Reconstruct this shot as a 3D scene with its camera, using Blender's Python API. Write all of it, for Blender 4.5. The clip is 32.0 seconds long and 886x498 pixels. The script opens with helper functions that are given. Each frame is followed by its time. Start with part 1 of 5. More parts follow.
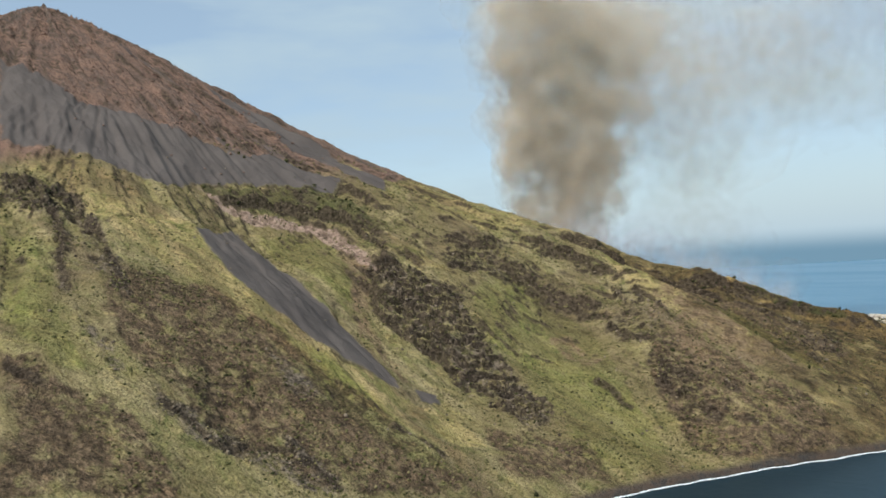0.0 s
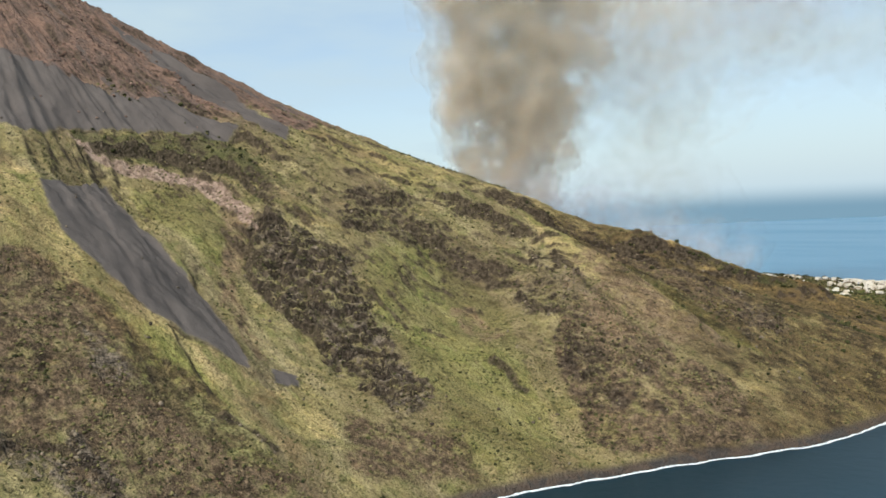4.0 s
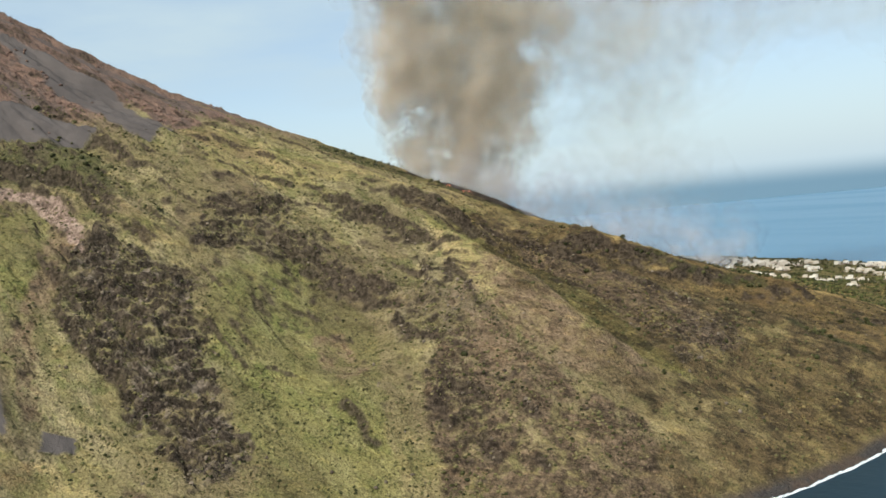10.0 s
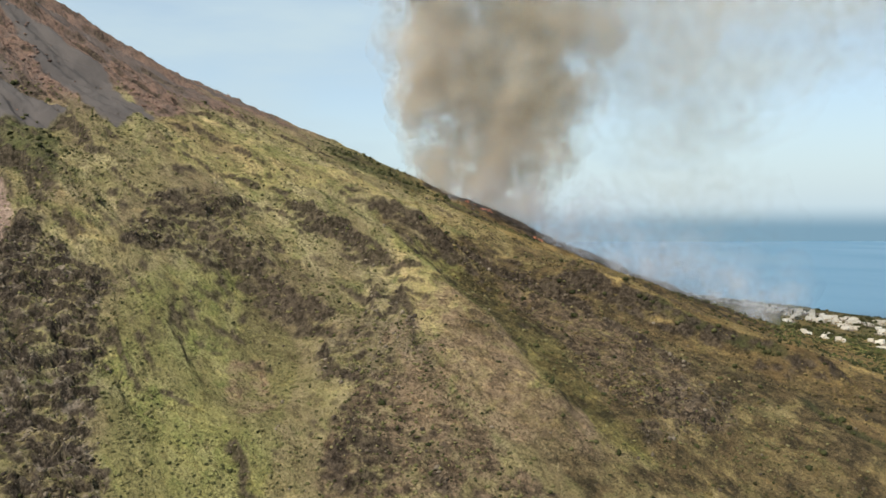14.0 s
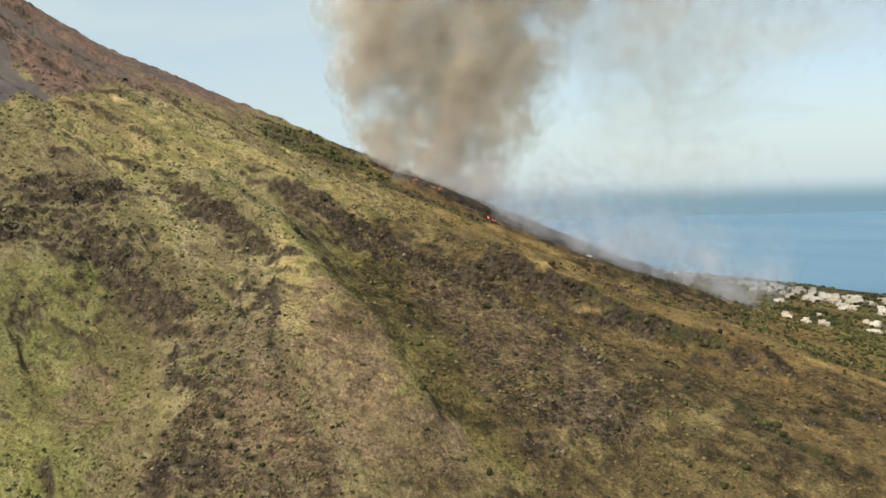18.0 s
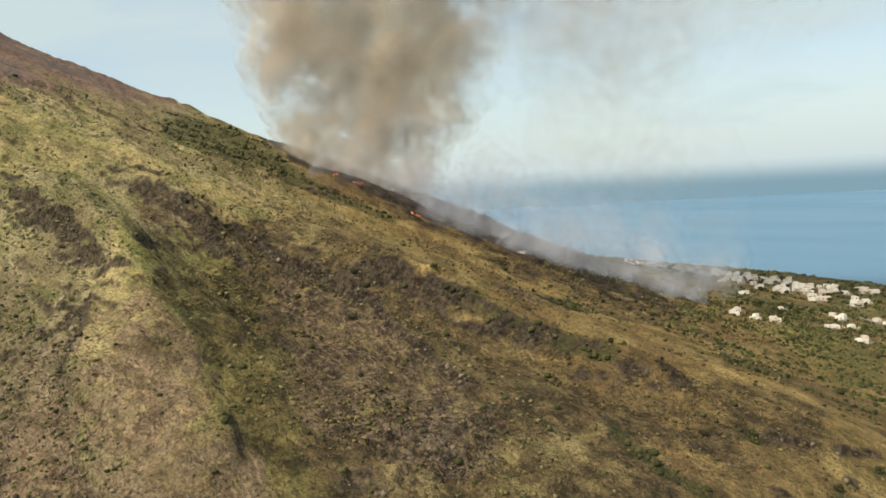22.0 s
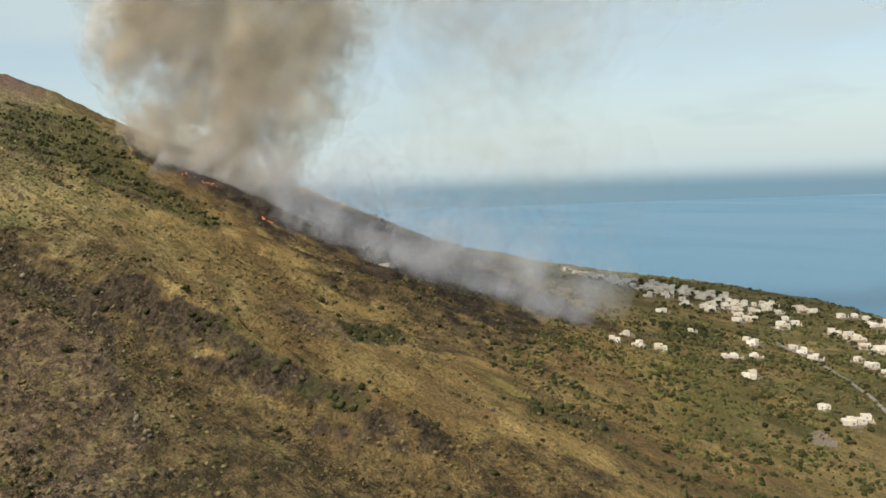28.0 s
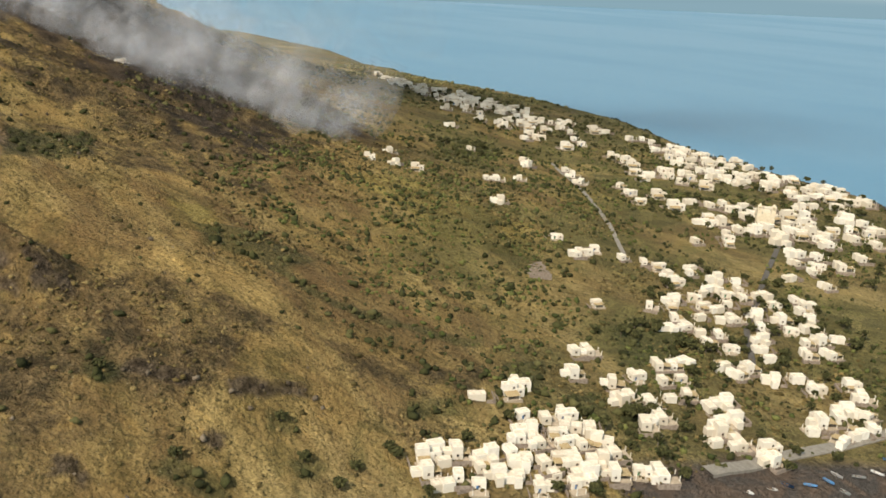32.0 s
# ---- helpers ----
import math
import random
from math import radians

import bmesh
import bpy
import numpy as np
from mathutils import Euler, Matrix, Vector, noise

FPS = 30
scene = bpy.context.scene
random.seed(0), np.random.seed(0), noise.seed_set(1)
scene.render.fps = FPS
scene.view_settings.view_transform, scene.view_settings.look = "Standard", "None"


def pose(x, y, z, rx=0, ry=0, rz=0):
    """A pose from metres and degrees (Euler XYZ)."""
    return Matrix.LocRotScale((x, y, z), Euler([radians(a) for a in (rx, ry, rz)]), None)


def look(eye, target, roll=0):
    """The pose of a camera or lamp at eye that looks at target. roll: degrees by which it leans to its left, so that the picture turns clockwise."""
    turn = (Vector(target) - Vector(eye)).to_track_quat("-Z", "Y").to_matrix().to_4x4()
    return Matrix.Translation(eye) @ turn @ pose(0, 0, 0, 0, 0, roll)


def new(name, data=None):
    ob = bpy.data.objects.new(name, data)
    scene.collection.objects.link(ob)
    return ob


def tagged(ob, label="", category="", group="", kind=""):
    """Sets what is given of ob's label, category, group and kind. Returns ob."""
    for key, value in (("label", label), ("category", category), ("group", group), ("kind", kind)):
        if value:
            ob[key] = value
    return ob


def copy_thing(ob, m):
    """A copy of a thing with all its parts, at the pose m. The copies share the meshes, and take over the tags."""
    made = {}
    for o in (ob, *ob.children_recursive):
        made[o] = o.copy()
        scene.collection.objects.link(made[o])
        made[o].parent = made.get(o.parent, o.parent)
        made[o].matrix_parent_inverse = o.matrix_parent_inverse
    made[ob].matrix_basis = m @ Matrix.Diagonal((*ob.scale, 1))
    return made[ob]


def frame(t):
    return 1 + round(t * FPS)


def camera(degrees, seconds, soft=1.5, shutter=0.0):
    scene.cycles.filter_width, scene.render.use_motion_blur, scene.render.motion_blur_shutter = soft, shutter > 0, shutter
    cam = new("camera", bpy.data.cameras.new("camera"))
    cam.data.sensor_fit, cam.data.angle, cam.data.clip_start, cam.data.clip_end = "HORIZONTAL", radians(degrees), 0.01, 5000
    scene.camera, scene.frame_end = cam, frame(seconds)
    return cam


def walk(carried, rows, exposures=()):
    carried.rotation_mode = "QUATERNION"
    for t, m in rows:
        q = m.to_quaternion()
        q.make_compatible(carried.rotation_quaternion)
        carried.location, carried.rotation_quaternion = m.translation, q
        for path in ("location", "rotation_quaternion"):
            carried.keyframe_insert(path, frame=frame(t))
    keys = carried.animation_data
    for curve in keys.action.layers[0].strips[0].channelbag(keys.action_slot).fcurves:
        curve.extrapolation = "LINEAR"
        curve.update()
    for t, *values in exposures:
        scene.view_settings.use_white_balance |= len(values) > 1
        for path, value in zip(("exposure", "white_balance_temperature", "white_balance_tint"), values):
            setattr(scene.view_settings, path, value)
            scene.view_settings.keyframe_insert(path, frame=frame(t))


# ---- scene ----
cam = camera(55.38, 32.0, 1.7)
PATH = [
    (0, (-0.00, 0.00, 193.93), (-69.77, 71.64, 194.20), -3.25),
    (0.5, (-0.38, 18.67, 194.89), (-70.13, 90.32, 194.39), -3.20),
    (1, (0.13, 37.51, 195.22), (-69.74, 109.04, 193.76), -3.04),
    (1.5, (1.41, 55.86, 194.96), (-68.61, 127.23, 193.11), -3.47),
    (2, (2.82, 74.67, 195.34), (-67.30, 145.92, 192.86), -3.74),
    (2.5, (4.42, 92.30, 196.22), (-65.81, 163.39, 192.46), -3.50),
    (3, (5.28, 110.85, 196.61), (-64.97, 181.83, 191.50), -2.73),
    (3.5, (6.96, 128.51, 196.78), (-63.39, 199.37, 191.26), -2.46),
    (5.5, (10.65, 199.01, 195.78), (-60.12, 269.41, 189.78), -2.60),
    (6, (11.01, 217.02, 195.69), (-59.89, 287.29, 189.60), -3.15),
    (6.5, (11.45, 234.75, 195.87), (-59.53, 304.91, 189.63), -3.21),
    (7, (12.14, 252.67, 195.86), (-58.94, 322.72, 189.47), -3.60),
    (7.5, (12.31, 269.98, 196.16), (-59.05, 339.75, 189.80), -3.89),
    (8, (12.31, 287.25, 196.77), (-59.11, 356.93, 190.16), -3.77),
    (8.5, (12.66, 304.04, 196.71), (-59.02, 373.45, 190.02), -3.72),
    (9, (12.65, 321.42, 195.80), (-59.85, 389.98, 189.28), -4.29),
    (9.5, (13.60, 337.99, 194.96), (-60.68, 404.65, 188.86), -5.03),
    (10, (12.42, 355.01, 195.88), (-62.68, 420.73, 189.53), -5.34),
    (10.5, (11.65, 372.26, 196.72), (-63.67, 437.69, 190.06), -4.95),
    (11, (12.51, 389.30, 196.56), (-63.20, 454.28, 189.89), -4.52),
    (11.5, (13.18, 407.16, 196.18), (-63.38, 471.34, 191.77), -4.48),
    (12, (12.87, 425.38, 196.48), (-69.01, 482.79, 196.38), -0.99),
    (12.5, (11.37, 442.87, 197.22), (-70.66, 500.05, 198.84), 0.03),
    (13, (9.38, 459.39, 198.26), (-72.55, 516.71, 199.00), -0.24),
    (13.5, (8.11, 475.43, 199.03), (-73.92, 532.58, 196.61), -0.26),
    (14, (7.23, 491.21, 199.34), (-74.82, 548.18, 194.57), -0.15),
    (14.5, (6.23, 507.51, 199.15), (-75.72, 564.51, 193.15), -0.24),
    (16.5, (3.58, 567.10, 200.00), (-79.82, 621.83, 193.01), -1.74),
    (17, (3.19, 583.15, 199.15), (-80.66, 637.19, 192.12), -1.99),
    (17.5, (2.54, 599.08, 198.60), (-81.46, 652.85, 191.42), -1.41),
    (18, (2.50, 614.69, 198.27), (-81.86, 667.89, 191.03), -1.40),
    (18.5, (2.06, 630.91, 198.24), (-82.70, 683.46, 190.87), -1.96),
    (19, (1.82, 646.53, 198.21), (-83.33, 698.44, 190.79), -2.33),
    (19.5, (1.36, 661.79, 198.45), (-83.90, 713.48, 190.82), -2.21),
    (20, (1.81, 676.40, 198.85), (-83.46, 728.03, 190.99), -2.15),
    (20.5, (2.83, 690.13, 199.00), (-82.42, 741.79, 191.00), -2.12),
    (21, (2.84, 705.05, 198.91), (-82.52, 756.51, 190.82), -2.64),
    (21.5, (2.81, 719.72, 198.70), (-82.64, 771.01, 190.45), -2.90),
    (22, (1.76, 734.91, 198.51), (-83.90, 785.83, 190.14), -2.88),
    (22.5, (1.38, 750.79, 198.75), (-84.69, 800.99, 190.19), -3.76),
    (23, (1.19, 766.55, 198.95), (-85.45, 815.71, 190.20), -4.13),
    (23.5, (1.14, 781.30, 199.18), (-85.58, 830.28, 190.19), -3.57),
    (24, (1.17, 795.94, 199.35), (-85.52, 844.96, 190.26), -2.96),
    (24.5, (1.16, 810.62, 199.20), (-85.57, 859.71, 190.98), -2.97),
    (25, (0.99, 825.00, 199.36), (-85.71, 874.14, 191.11), -2.90),
    (25.5, (-0.00, 839.84, 199.14), (-86.69, 888.98, 190.75), -2.76),
    (27.5, (-3.49, 895.84, 198.63), (-89.95, 945.33, 189.93), -1.87),
    (28, (-2.86, 909.48, 198.63), (-89.57, 958.50, 189.87), -1.95),
    (28.5, (-2.18, 923.90, 198.38), (-88.94, 972.54, 188.00), -1.70),
    (29, (-1.97, 938.29, 197.73), (-88.22, 986.56, 182.53), -0.06),
    (29.5, (-1.73, 952.44, 196.93), (-86.80, 1000.33, 175.27), 0.51),
    (30, (-2.02, 967.15, 196.76), (-85.95, 1014.32, 169.72), -0.17),
    (30.5, (0.58, 979.54, 197.62), (-82.47, 1026.65, 167.89), 0.19),
    (31, (3.30, 991.34, 199.17), (-77.22, 1041.25, 167.14), 0.68),
    (31.5, (5.03, 1003.35, 200.18), (-71.48, 1059.35, 168.41), 1.70),
    (32, (5.80, 1016.21, 200.37), (-68.25, 1075.43, 168.59), 2.35),
]
walk(cam, [(t, look(eye, target, roll)) for t, eye, target, roll in PATH],
     [(0, -0.02, 6150, 10), (1, 0.16, 6200, 10), (6, 0.18, 6300, 10), (13, 0.17, 6350, 10), (21, 0.22, 6950, 10), (28, 0.12, 6850, 10), (29, 0.24, 7050, 10), (30, 0.66, 7700, 10), (31, 0.72, 7750, 10), (32, 0.29, 7150, 10)])

# ---- light and sky ----
scene.cycles.transparent_max_bounces = 220
SUN_AZ, SUN_EL = 163.0, 47.0          # degrees: clockwise from +y, above the horizon
world = bpy.data.worlds.new("hazy_sky")
scene.world = world
world.use_nodes = True


def link_sky():
    nt = world.node_tree
    nt.nodes.clear()
    out = nt.nodes.new("ShaderNodeOutputWorld")
    bg = nt.nodes.new("ShaderNodeBackground")
    bg.inputs["Strength"].default_value = 0.125
    sky = nt.nodes.new("ShaderNodeTexSky")
    sky.sky_type, sky.sun_disc = "NISHITA", False
    sky.sun_elevation, sky.sun_rotation = radians(SUN_EL), radians(SUN_AZ)
    sky.air_density, sky.dust_density, sky.ozone_density = 1.0, 0.45, 1.5
    geo = nt.nodes.new("ShaderNodeTexCoord")
    sep = nt.nodes.new("ShaderNodeSeparateXYZ")
    nt.links.new(geo.outputs["Generated"], sep.inputs[0])
    # thin high cloud
    stretch = nt.nodes.new("ShaderNodeMapping")
    stretch.inputs["Scale"].default_value = (1.2, 1.2, 5.0)
    nt.links.new(geo.outputs["Generated"], stretch.inputs[0])
    puff = nt.nodes.new("ShaderNodeTexNoise")
    puff.inputs["Scale"].default_value, puff.inputs["Detail"].default_value = 3.0, 6.0
    nt.links.new(stretch.outputs[0], puff.inputs["Vector"])
    ramp = nt.nodes.new("ShaderNodeMapRange")
    ramp.inputs[1].default_value, ramp.inputs[2].default_value = 0.40, 0.66
    ramp.inputs[3].default_value, ramp.inputs[4].default_value = 0.50, 0.97
    nt.links.new(puff.outputs[0], ramp.inputs[0])
    low = nt.nodes.new("ShaderNodeMapRange")
    low.inputs[1].default_value, low.inputs[2].default_value, low.inputs[3].default_value, low.inputs[4].default_value = 0.0, 0.25, 0.96, 0.0
    nt.links.new(sep.outputs[2], low.inputs[0])
    most = nt.nodes.new("ShaderNodeMath")
    most.operation = "MAXIMUM"
    nt.links.new(low.outputs[0], most.inputs[0])
    nt.links.new(ramp.outputs[0], most.inputs[1])
    veil = nt.nodes.new("ShaderNodeMixRGB")
    veil.inputs["Color2"].default_value = (4.1, 5.1, 5.55, 1)
    nt.links.new(most.outputs[0], veil.inputs["Fac"])
    nt.links.new(sky.outputs[0], veil.inputs["Color1"])
    # the far sea under the horizon, paler with distance
    sea = nt.nodes.new("ShaderNodeMapRange")
    sea.inputs[1].default_value, sea.inputs[2].default_value = -0.024, 0.006
    sea.interpolation_type = "SMOOTHSTEP"
    nt.links.new(sep.outputs[2], sea.inputs[0])
    far = nt.nodes.new("ShaderNodeMixRGB")
    far.inputs["Color1"].default_value = (1.55, 2.6, 3.35, 1)
    nt.links.new(sea.outputs[0], far.inputs["Fac"])
    nt.links.new(veil.outputs[0], far.inputs["Color2"])
    nt.links.new(far.outputs[0], bg.inputs["Color"])
    nt.links.new(bg.outputs[0], out.inputs[0])


link_sky()
sun = new("sun", bpy.data.lights.new("sun", "SUN"))
sun.data.energy, sun.data.angle, sun.data.color = 4.8, radians(0.6), (1.0, 0.93, 0.82)
sun.matrix_world = look((math.sin(radians(SUN_AZ)) * math.cos(radians(SUN_EL)) * 2000, math.cos(radians(SUN_AZ)) * math.cos(radians(SUN_EL)) * 2000,
                         math.sin(radians(SUN_EL)) * 2000), (0, 0, 0))


# ---- node helpers ----
class Nodes:
    """A small builder of node materials."""

    def __init__(self, name, roughness=0.9, metallic=0.0, specular=0.3):
        self.mat = bpy.data.materials.new(name)
        self.mat.use_nodes = True
        self.nt = self.mat.node_tree
        self.bsdf = self.nt.nodes["Principled BSDF"]
        self.bsdf.inputs["Roughness"].default_value = roughness
        self.bsdf.inputs["Metallic"].default_value = metallic
        self.bsdf.inputs["Specular IOR Level"].default_value = specular
        self.place = None

    def put(self, value, socket):
        if isinstance(value, bpy.types.NodeSocket):
            self.nt.links.new(value, socket)
        elif isinstance(value, (tuple, list)) and len(value) == 3 and socket.type == "RGBA":
            socket.default_value = (*value, 1)
        else:
            socket.default_value = value

    def where(self, scale=(1, 1, 1), turn=(0, 0, 0), kind="Position"):
        geo = self.nt.nodes.new("ShaderNodeNewGeometry" if kind == "Position" else "ShaderNodeTexCoord")
        m = self.nt.nodes.new("ShaderNodeMapping")
        m.inputs["Scale"].default_value, m.inputs["Rotation"].default_value = scale, turn
        self.nt.links.new(geo.outputs[kind], m.inputs[0])
        return m.outputs[0]

    def noise(self, scale, detail=4.0, rough=0.55, at=None, lo=0.0, hi=1.0, warp=0.0):
        n = self.nt.nodes.new("ShaderNodeTexNoise")
        n.inputs["Scale"].default_value, n.inputs["Detail"].default_value = scale, detail
        n.inputs["Roughness"].default_value, n.inputs["Distortion"].default_value = rough, warp
        self.nt.links.new(at or self.where(), n.inputs["Vector"])
        return self.span(n.outputs[0], lo, hi) if (lo, hi) != (0.0, 1.0) else n.outputs[0]

    def cells(self, scale, at=None, feature="F1"):
        n = self.nt.nodes.new("ShaderNodeTexVoronoi")
        n.feature = feature
        n.inputs["Scale"].default_value = scale
        self.nt.links.new(at or self.where(), n.inputs["Vector"])
        return n.outputs[0]

    def span(self, v, lo, hi, a=0.0, b=1.0):
        m = self.nt.nodes.new("ShaderNodeMapRange")
        m.interpolation_type = "SMOOTHSTEP"
        self.put(v, m.inputs[0])
        for n, x in enumerate((lo, hi, a, b), 1):
            m.inputs[n].default_value = x
        return m.outputs[0]

    def math(self, op, a, b=0.0):
        m = self.nt.nodes.new("ShaderNodeMath")
        m.operation = op
        self.put(a, m.inputs[0]), self.put(b, m.inputs[1])
        return m.outputs[0]

    def attr(self, name):
        a = self.nt.nodes.new("ShaderNodeAttribute")
        a.attribute_name = name
        return a.outputs["Fac"]

    def random(self):
        return self.nt.nodes.new("ShaderNodeObjectInfo").outputs["Random"]

    def island(self):
        return self.nt.nodes.new("ShaderNodeNewGeometry").outputs["Random Per Island"]

    def mix(self, fac, a, b, blend="MIX"):
        m = self.nt.nodes.new("ShaderNodeMixRGB")
        m.blend_type = blend
        self.put(fac, m.inputs[0]), self.put(a, m.inputs[1]), self.put(b, m.inputs[2])
        return m.outputs[0]

    def done(self, color, bump=None, strength=0.5, distance=0.5, rough=None):
        self.put(color, self.bsdf.inputs["Base Color"])
        if rough is not None:
            self.put(rough, self.bsdf.inputs["Roughness"])
        if bump is not None:
            b = self.nt.nodes.new("ShaderNodeBump")
            b.inputs["Strength"].default_value, b.inputs["Distance"].default_value = strength, distance
            self.put(bump, b.inputs["Height"])
            self.nt.links.new(b.outputs[0], self.bsdf.inputs["Normal"])
        return self.mat


# ---- plan of the island flank ----
LATTICE = np.random.RandomState(7).rand(64, 64)


def value_noise(u, v):
    iu, iv = np.floor(u).astype(int), np.floor(v).astype(int)
    a, b = u - iu, v - iv
    a, b = a * a * (3 - 2 * a), b * b * (3 - 2 * b)
    at = lambda i, j: LATTICE[i & 63, j & 63]
    return (at(iu, iv) * (1 - a) + at(iu + 1, iv) * a) * (1 - b) + (at(iu, iv + 1) * (1 - a) + at(iu + 1, iv + 1) * a) * b


def fbm(u, v, octaves=4):
    total, gain, out = 0.0, 1.0, 0.0
    for n in range(octaves):
        out = out + gain * (value_noise(u * 2**n + 17.3 * n, v * 2**n + 9.1 * n) - 0.5)
        total += gain
        gain *= 0.5
    return out / total * 2


SUMMIT = (-1290.0, 500.0)
# centre, height and radius of the swells and hollows of the flank
LANDFORMS = [(-880, 1070, 51.1, 340), (-440, 550, -73.4, 170), (-600, 870, 32.3, 170), (-200, 790, -34.6, 170), (-760, 510, -43.2, 110),
             (-200, 1350, -17.2, 170), (-440, 790, 21.5, 70), (-480, 310, -40.8, 70), (-440, 1110, 10.8, 110), (-640, 310, 19.3, 110),
             (-760, 710, 16.9, 110), (-1240, 510, -15.0, 170), (-360, 670, -34.3, 70), (-1160, 1310, 37.0, 260), (-600, 510, -26.3, 70),
             (-520, 710, -30.5, 70), (-1120, 990, 13.0, 110), (-600, 1550, -11.2, 170), (-200, 1150, -20.5, 70), (-480, 470, -22.7, 70),
             (-240, 910, -18.2, 70), (-520, 910, -20.4, 70), (-520, 1030, 13.9, 70), (-320, 1150, 8.7, 70)]
COAST = [(-330, -400), (-340, 150), (-365, 330), (-378, 450), (-362, 545), (-320, 641), (-290, 700), (-240, 790), (-222, 880), (-213, 957), (-195, 1080),
         (-172, 1200), (-132, 1300), (-88, 1360), (-66, 1450), (-95, 1580), (-200, 1720), (-340, 1825), (-540, 1845), (-720, 1925), (-950, 1950),
         (-1100, 1915), (-1350, 1930), (-1660, 2030), (-2300, 2100), (-2900, 1500), (-3000, 0), (-2500, -800), (-1200, -1100)]


def inland(x, y):
    """Metres from the shore, positive on land."""
    c = np.array(COAST, float)
    near, inside = np.full(np.shape(x), 1e9), np.zeros(np.shape(x), bool)
    for a, b in zip(c, np.roll(c, -1, 0)):
        ab = b - a
        s = np.clip(((x - a[0]) * ab[0] + (y - a[1]) * ab[1]) / (ab @ ab), 0, 1)
        near = np.minimum(near, np.hypot(x - a[0] - s * ab[0], y - a[1] - s * ab[1]))
        inside ^= ((a[1] > y) != (b[1] > y)) & (x < a[0] + (y - a[1]) / (b[1] - a[1] + 1e-9) * ab[0])
    return np.where(inside, near, -near) + 4 * fbm(x / 23.0, y / 23.0, 3)


def smooth(v, lo, hi):
    t = np.clip((v - lo) / (hi - lo), 0, 1)
    return t * t * (3 - 2 * t)


def streak(x, y, across, along, octaves=4):
    """Noise drawn out down the fall line from the summit."""
    r, th = np.hypot(x - SUMMIT[0], y - SUMMIT[1]), np.arctan2(y - SUMMIT[1], x - SUMMIT[0])
    return fbm(th * 700 / across + 40, r / along + 40, octaves)


def blot(x, y, bx, by, la, lb, turn, rag=1.0):
    """1 inside an ellipse of half-axes la, lb turned by so many degrees, with a ragged rim, fading to 0 outside."""
    c, s = math.cos(radians(turn)), math.sin(radians(turn))
    u, v = (x - bx) * c + (y - by) * s, -(x - bx) * s + (y - by) * c
    d = np.sqrt((u / la) ** 2 + (v / lb) ** 2) + rag * (0.45 * fbm(x / 12.0, y / 12.0, 4) + 0.55 * streak(x, y, 22, 70, 3))
    return 1 - smooth(d, 0.7, 1.2)


# ground cover and rock: centre, half-axes, turn of the long axis
COVER = {kind: [] for kind in ("scree", "rust", "pink", "clay", "straw", "crag", "bush", "green", "earth", "heather", "burnt")}
COVER["rust"] = [(-1049, 487, 171, 61, 28)]
COVER["straw"] = [(-398, 1299, 37, 26, 68), (-684, 856, 80, 31, 44)]
COVER["crag"] = [(-672, 300, 63, 5, 167), (-351, 936, 14, 7, 102)]
COVER["bush"] = [(-881, 1015, 65, 48, 62), (-254, 1367, 26, 17, 111), (-200, 1299, 23, 9, 125), (-608, 1525, 74, 27, 128)]
COVER["green"] = [(-451, 1578, 94, 37, 110), (-456, 1363, 50, 41, 15)]
COVER["earth"] = [(-479, 1087, 37, 22, 75)]
COVER["burnt"] = [(-826, 1151, 164, 63, 23), (-745, 1304, 179, 138, 176)]
PATCHES, SEAMS = {kind: [] for kind in COVER}, {kind: [] for kind in COVER}


def patch(kind, rag, *corners):
    """An area of one cover, given by its corners, with a rim that wanders by about so many metres."""
    PATCHES[kind].append((rag, corners))


def seam(kind, half, *course):
    """A strip of one cover along a course."""
    SEAMS[kind].append((half, course))


patch("scree", 4, (-1103, 372), (-1062, 397), (-988, 412), (-947, 460), (-919, 494), (-887, 533), (-856, 607), (-796, 644), (-783, 624), (-819, 578), (-832, 511), (-841, 475), (-821, 437), (-837, 408), (-887, 361), (-934, 311))
patch("scree", 3, (-724, 409), (-780, 490), (-685, 479), (-638, 482), (-598, 487), (-567, 486), (-519, 477), (-544, 453), (-565, 424), (-606, 409), (-655, 398))
patch("scree", 1.5, (-526, 496), (-518, 511), (-508, 508), (-511, 488))
patch("bush", 5, (-917, 556), (-901, 582), (-882, 601), (-855, 632), (-814, 642), (-856, 607), (-863, 563), (-877, 538))
patch("bush", 6, (-845, 482), (-824, 515), (-819, 568), (-813, 626), (-760, 624), (-718, 608), (-732, 598), (-754, 581), (-795, 545), (-807, 507), (-816, 481))
patch("bush", 6, (-816, 534), (-810, 583), (-790, 622), (-763, 635), (-687, 618), (-716, 599), (-766, 583), (-798, 557), (-806, 532))
patch("crag", 5, (-872, 289), (-839, 308), (-818, 336), (-752, 328), (-658, 303), (-617, 294), (-629, 284), (-679, 294), (-755, 313), (-763, 297), (-795, 285), (-829, 274))
patch("crag", 5, (-745, 289), (-737, 300), (-652, 259), (-630, 257), (-595, 253), (-561, 257), (-535, 244), (-548, 237), (-590, 240), (-634, 244))
patch("crag", 5, (-553, 265), (-523, 270), (-499, 281), (-481, 302), (-471, 330), (-437, 340), (-424, 342), (-430, 316), (-449, 305), (-465, 283), (-481, 262), (-513, 251))
patch("earth", 8, (-654, 296), (-641, 337), (-607, 383), (-544, 407), (-502, 439), (-446, 432), (-408, 443), (-426, 331), (-481, 294), (-523, 270), (-561, 259), (-608, 266))
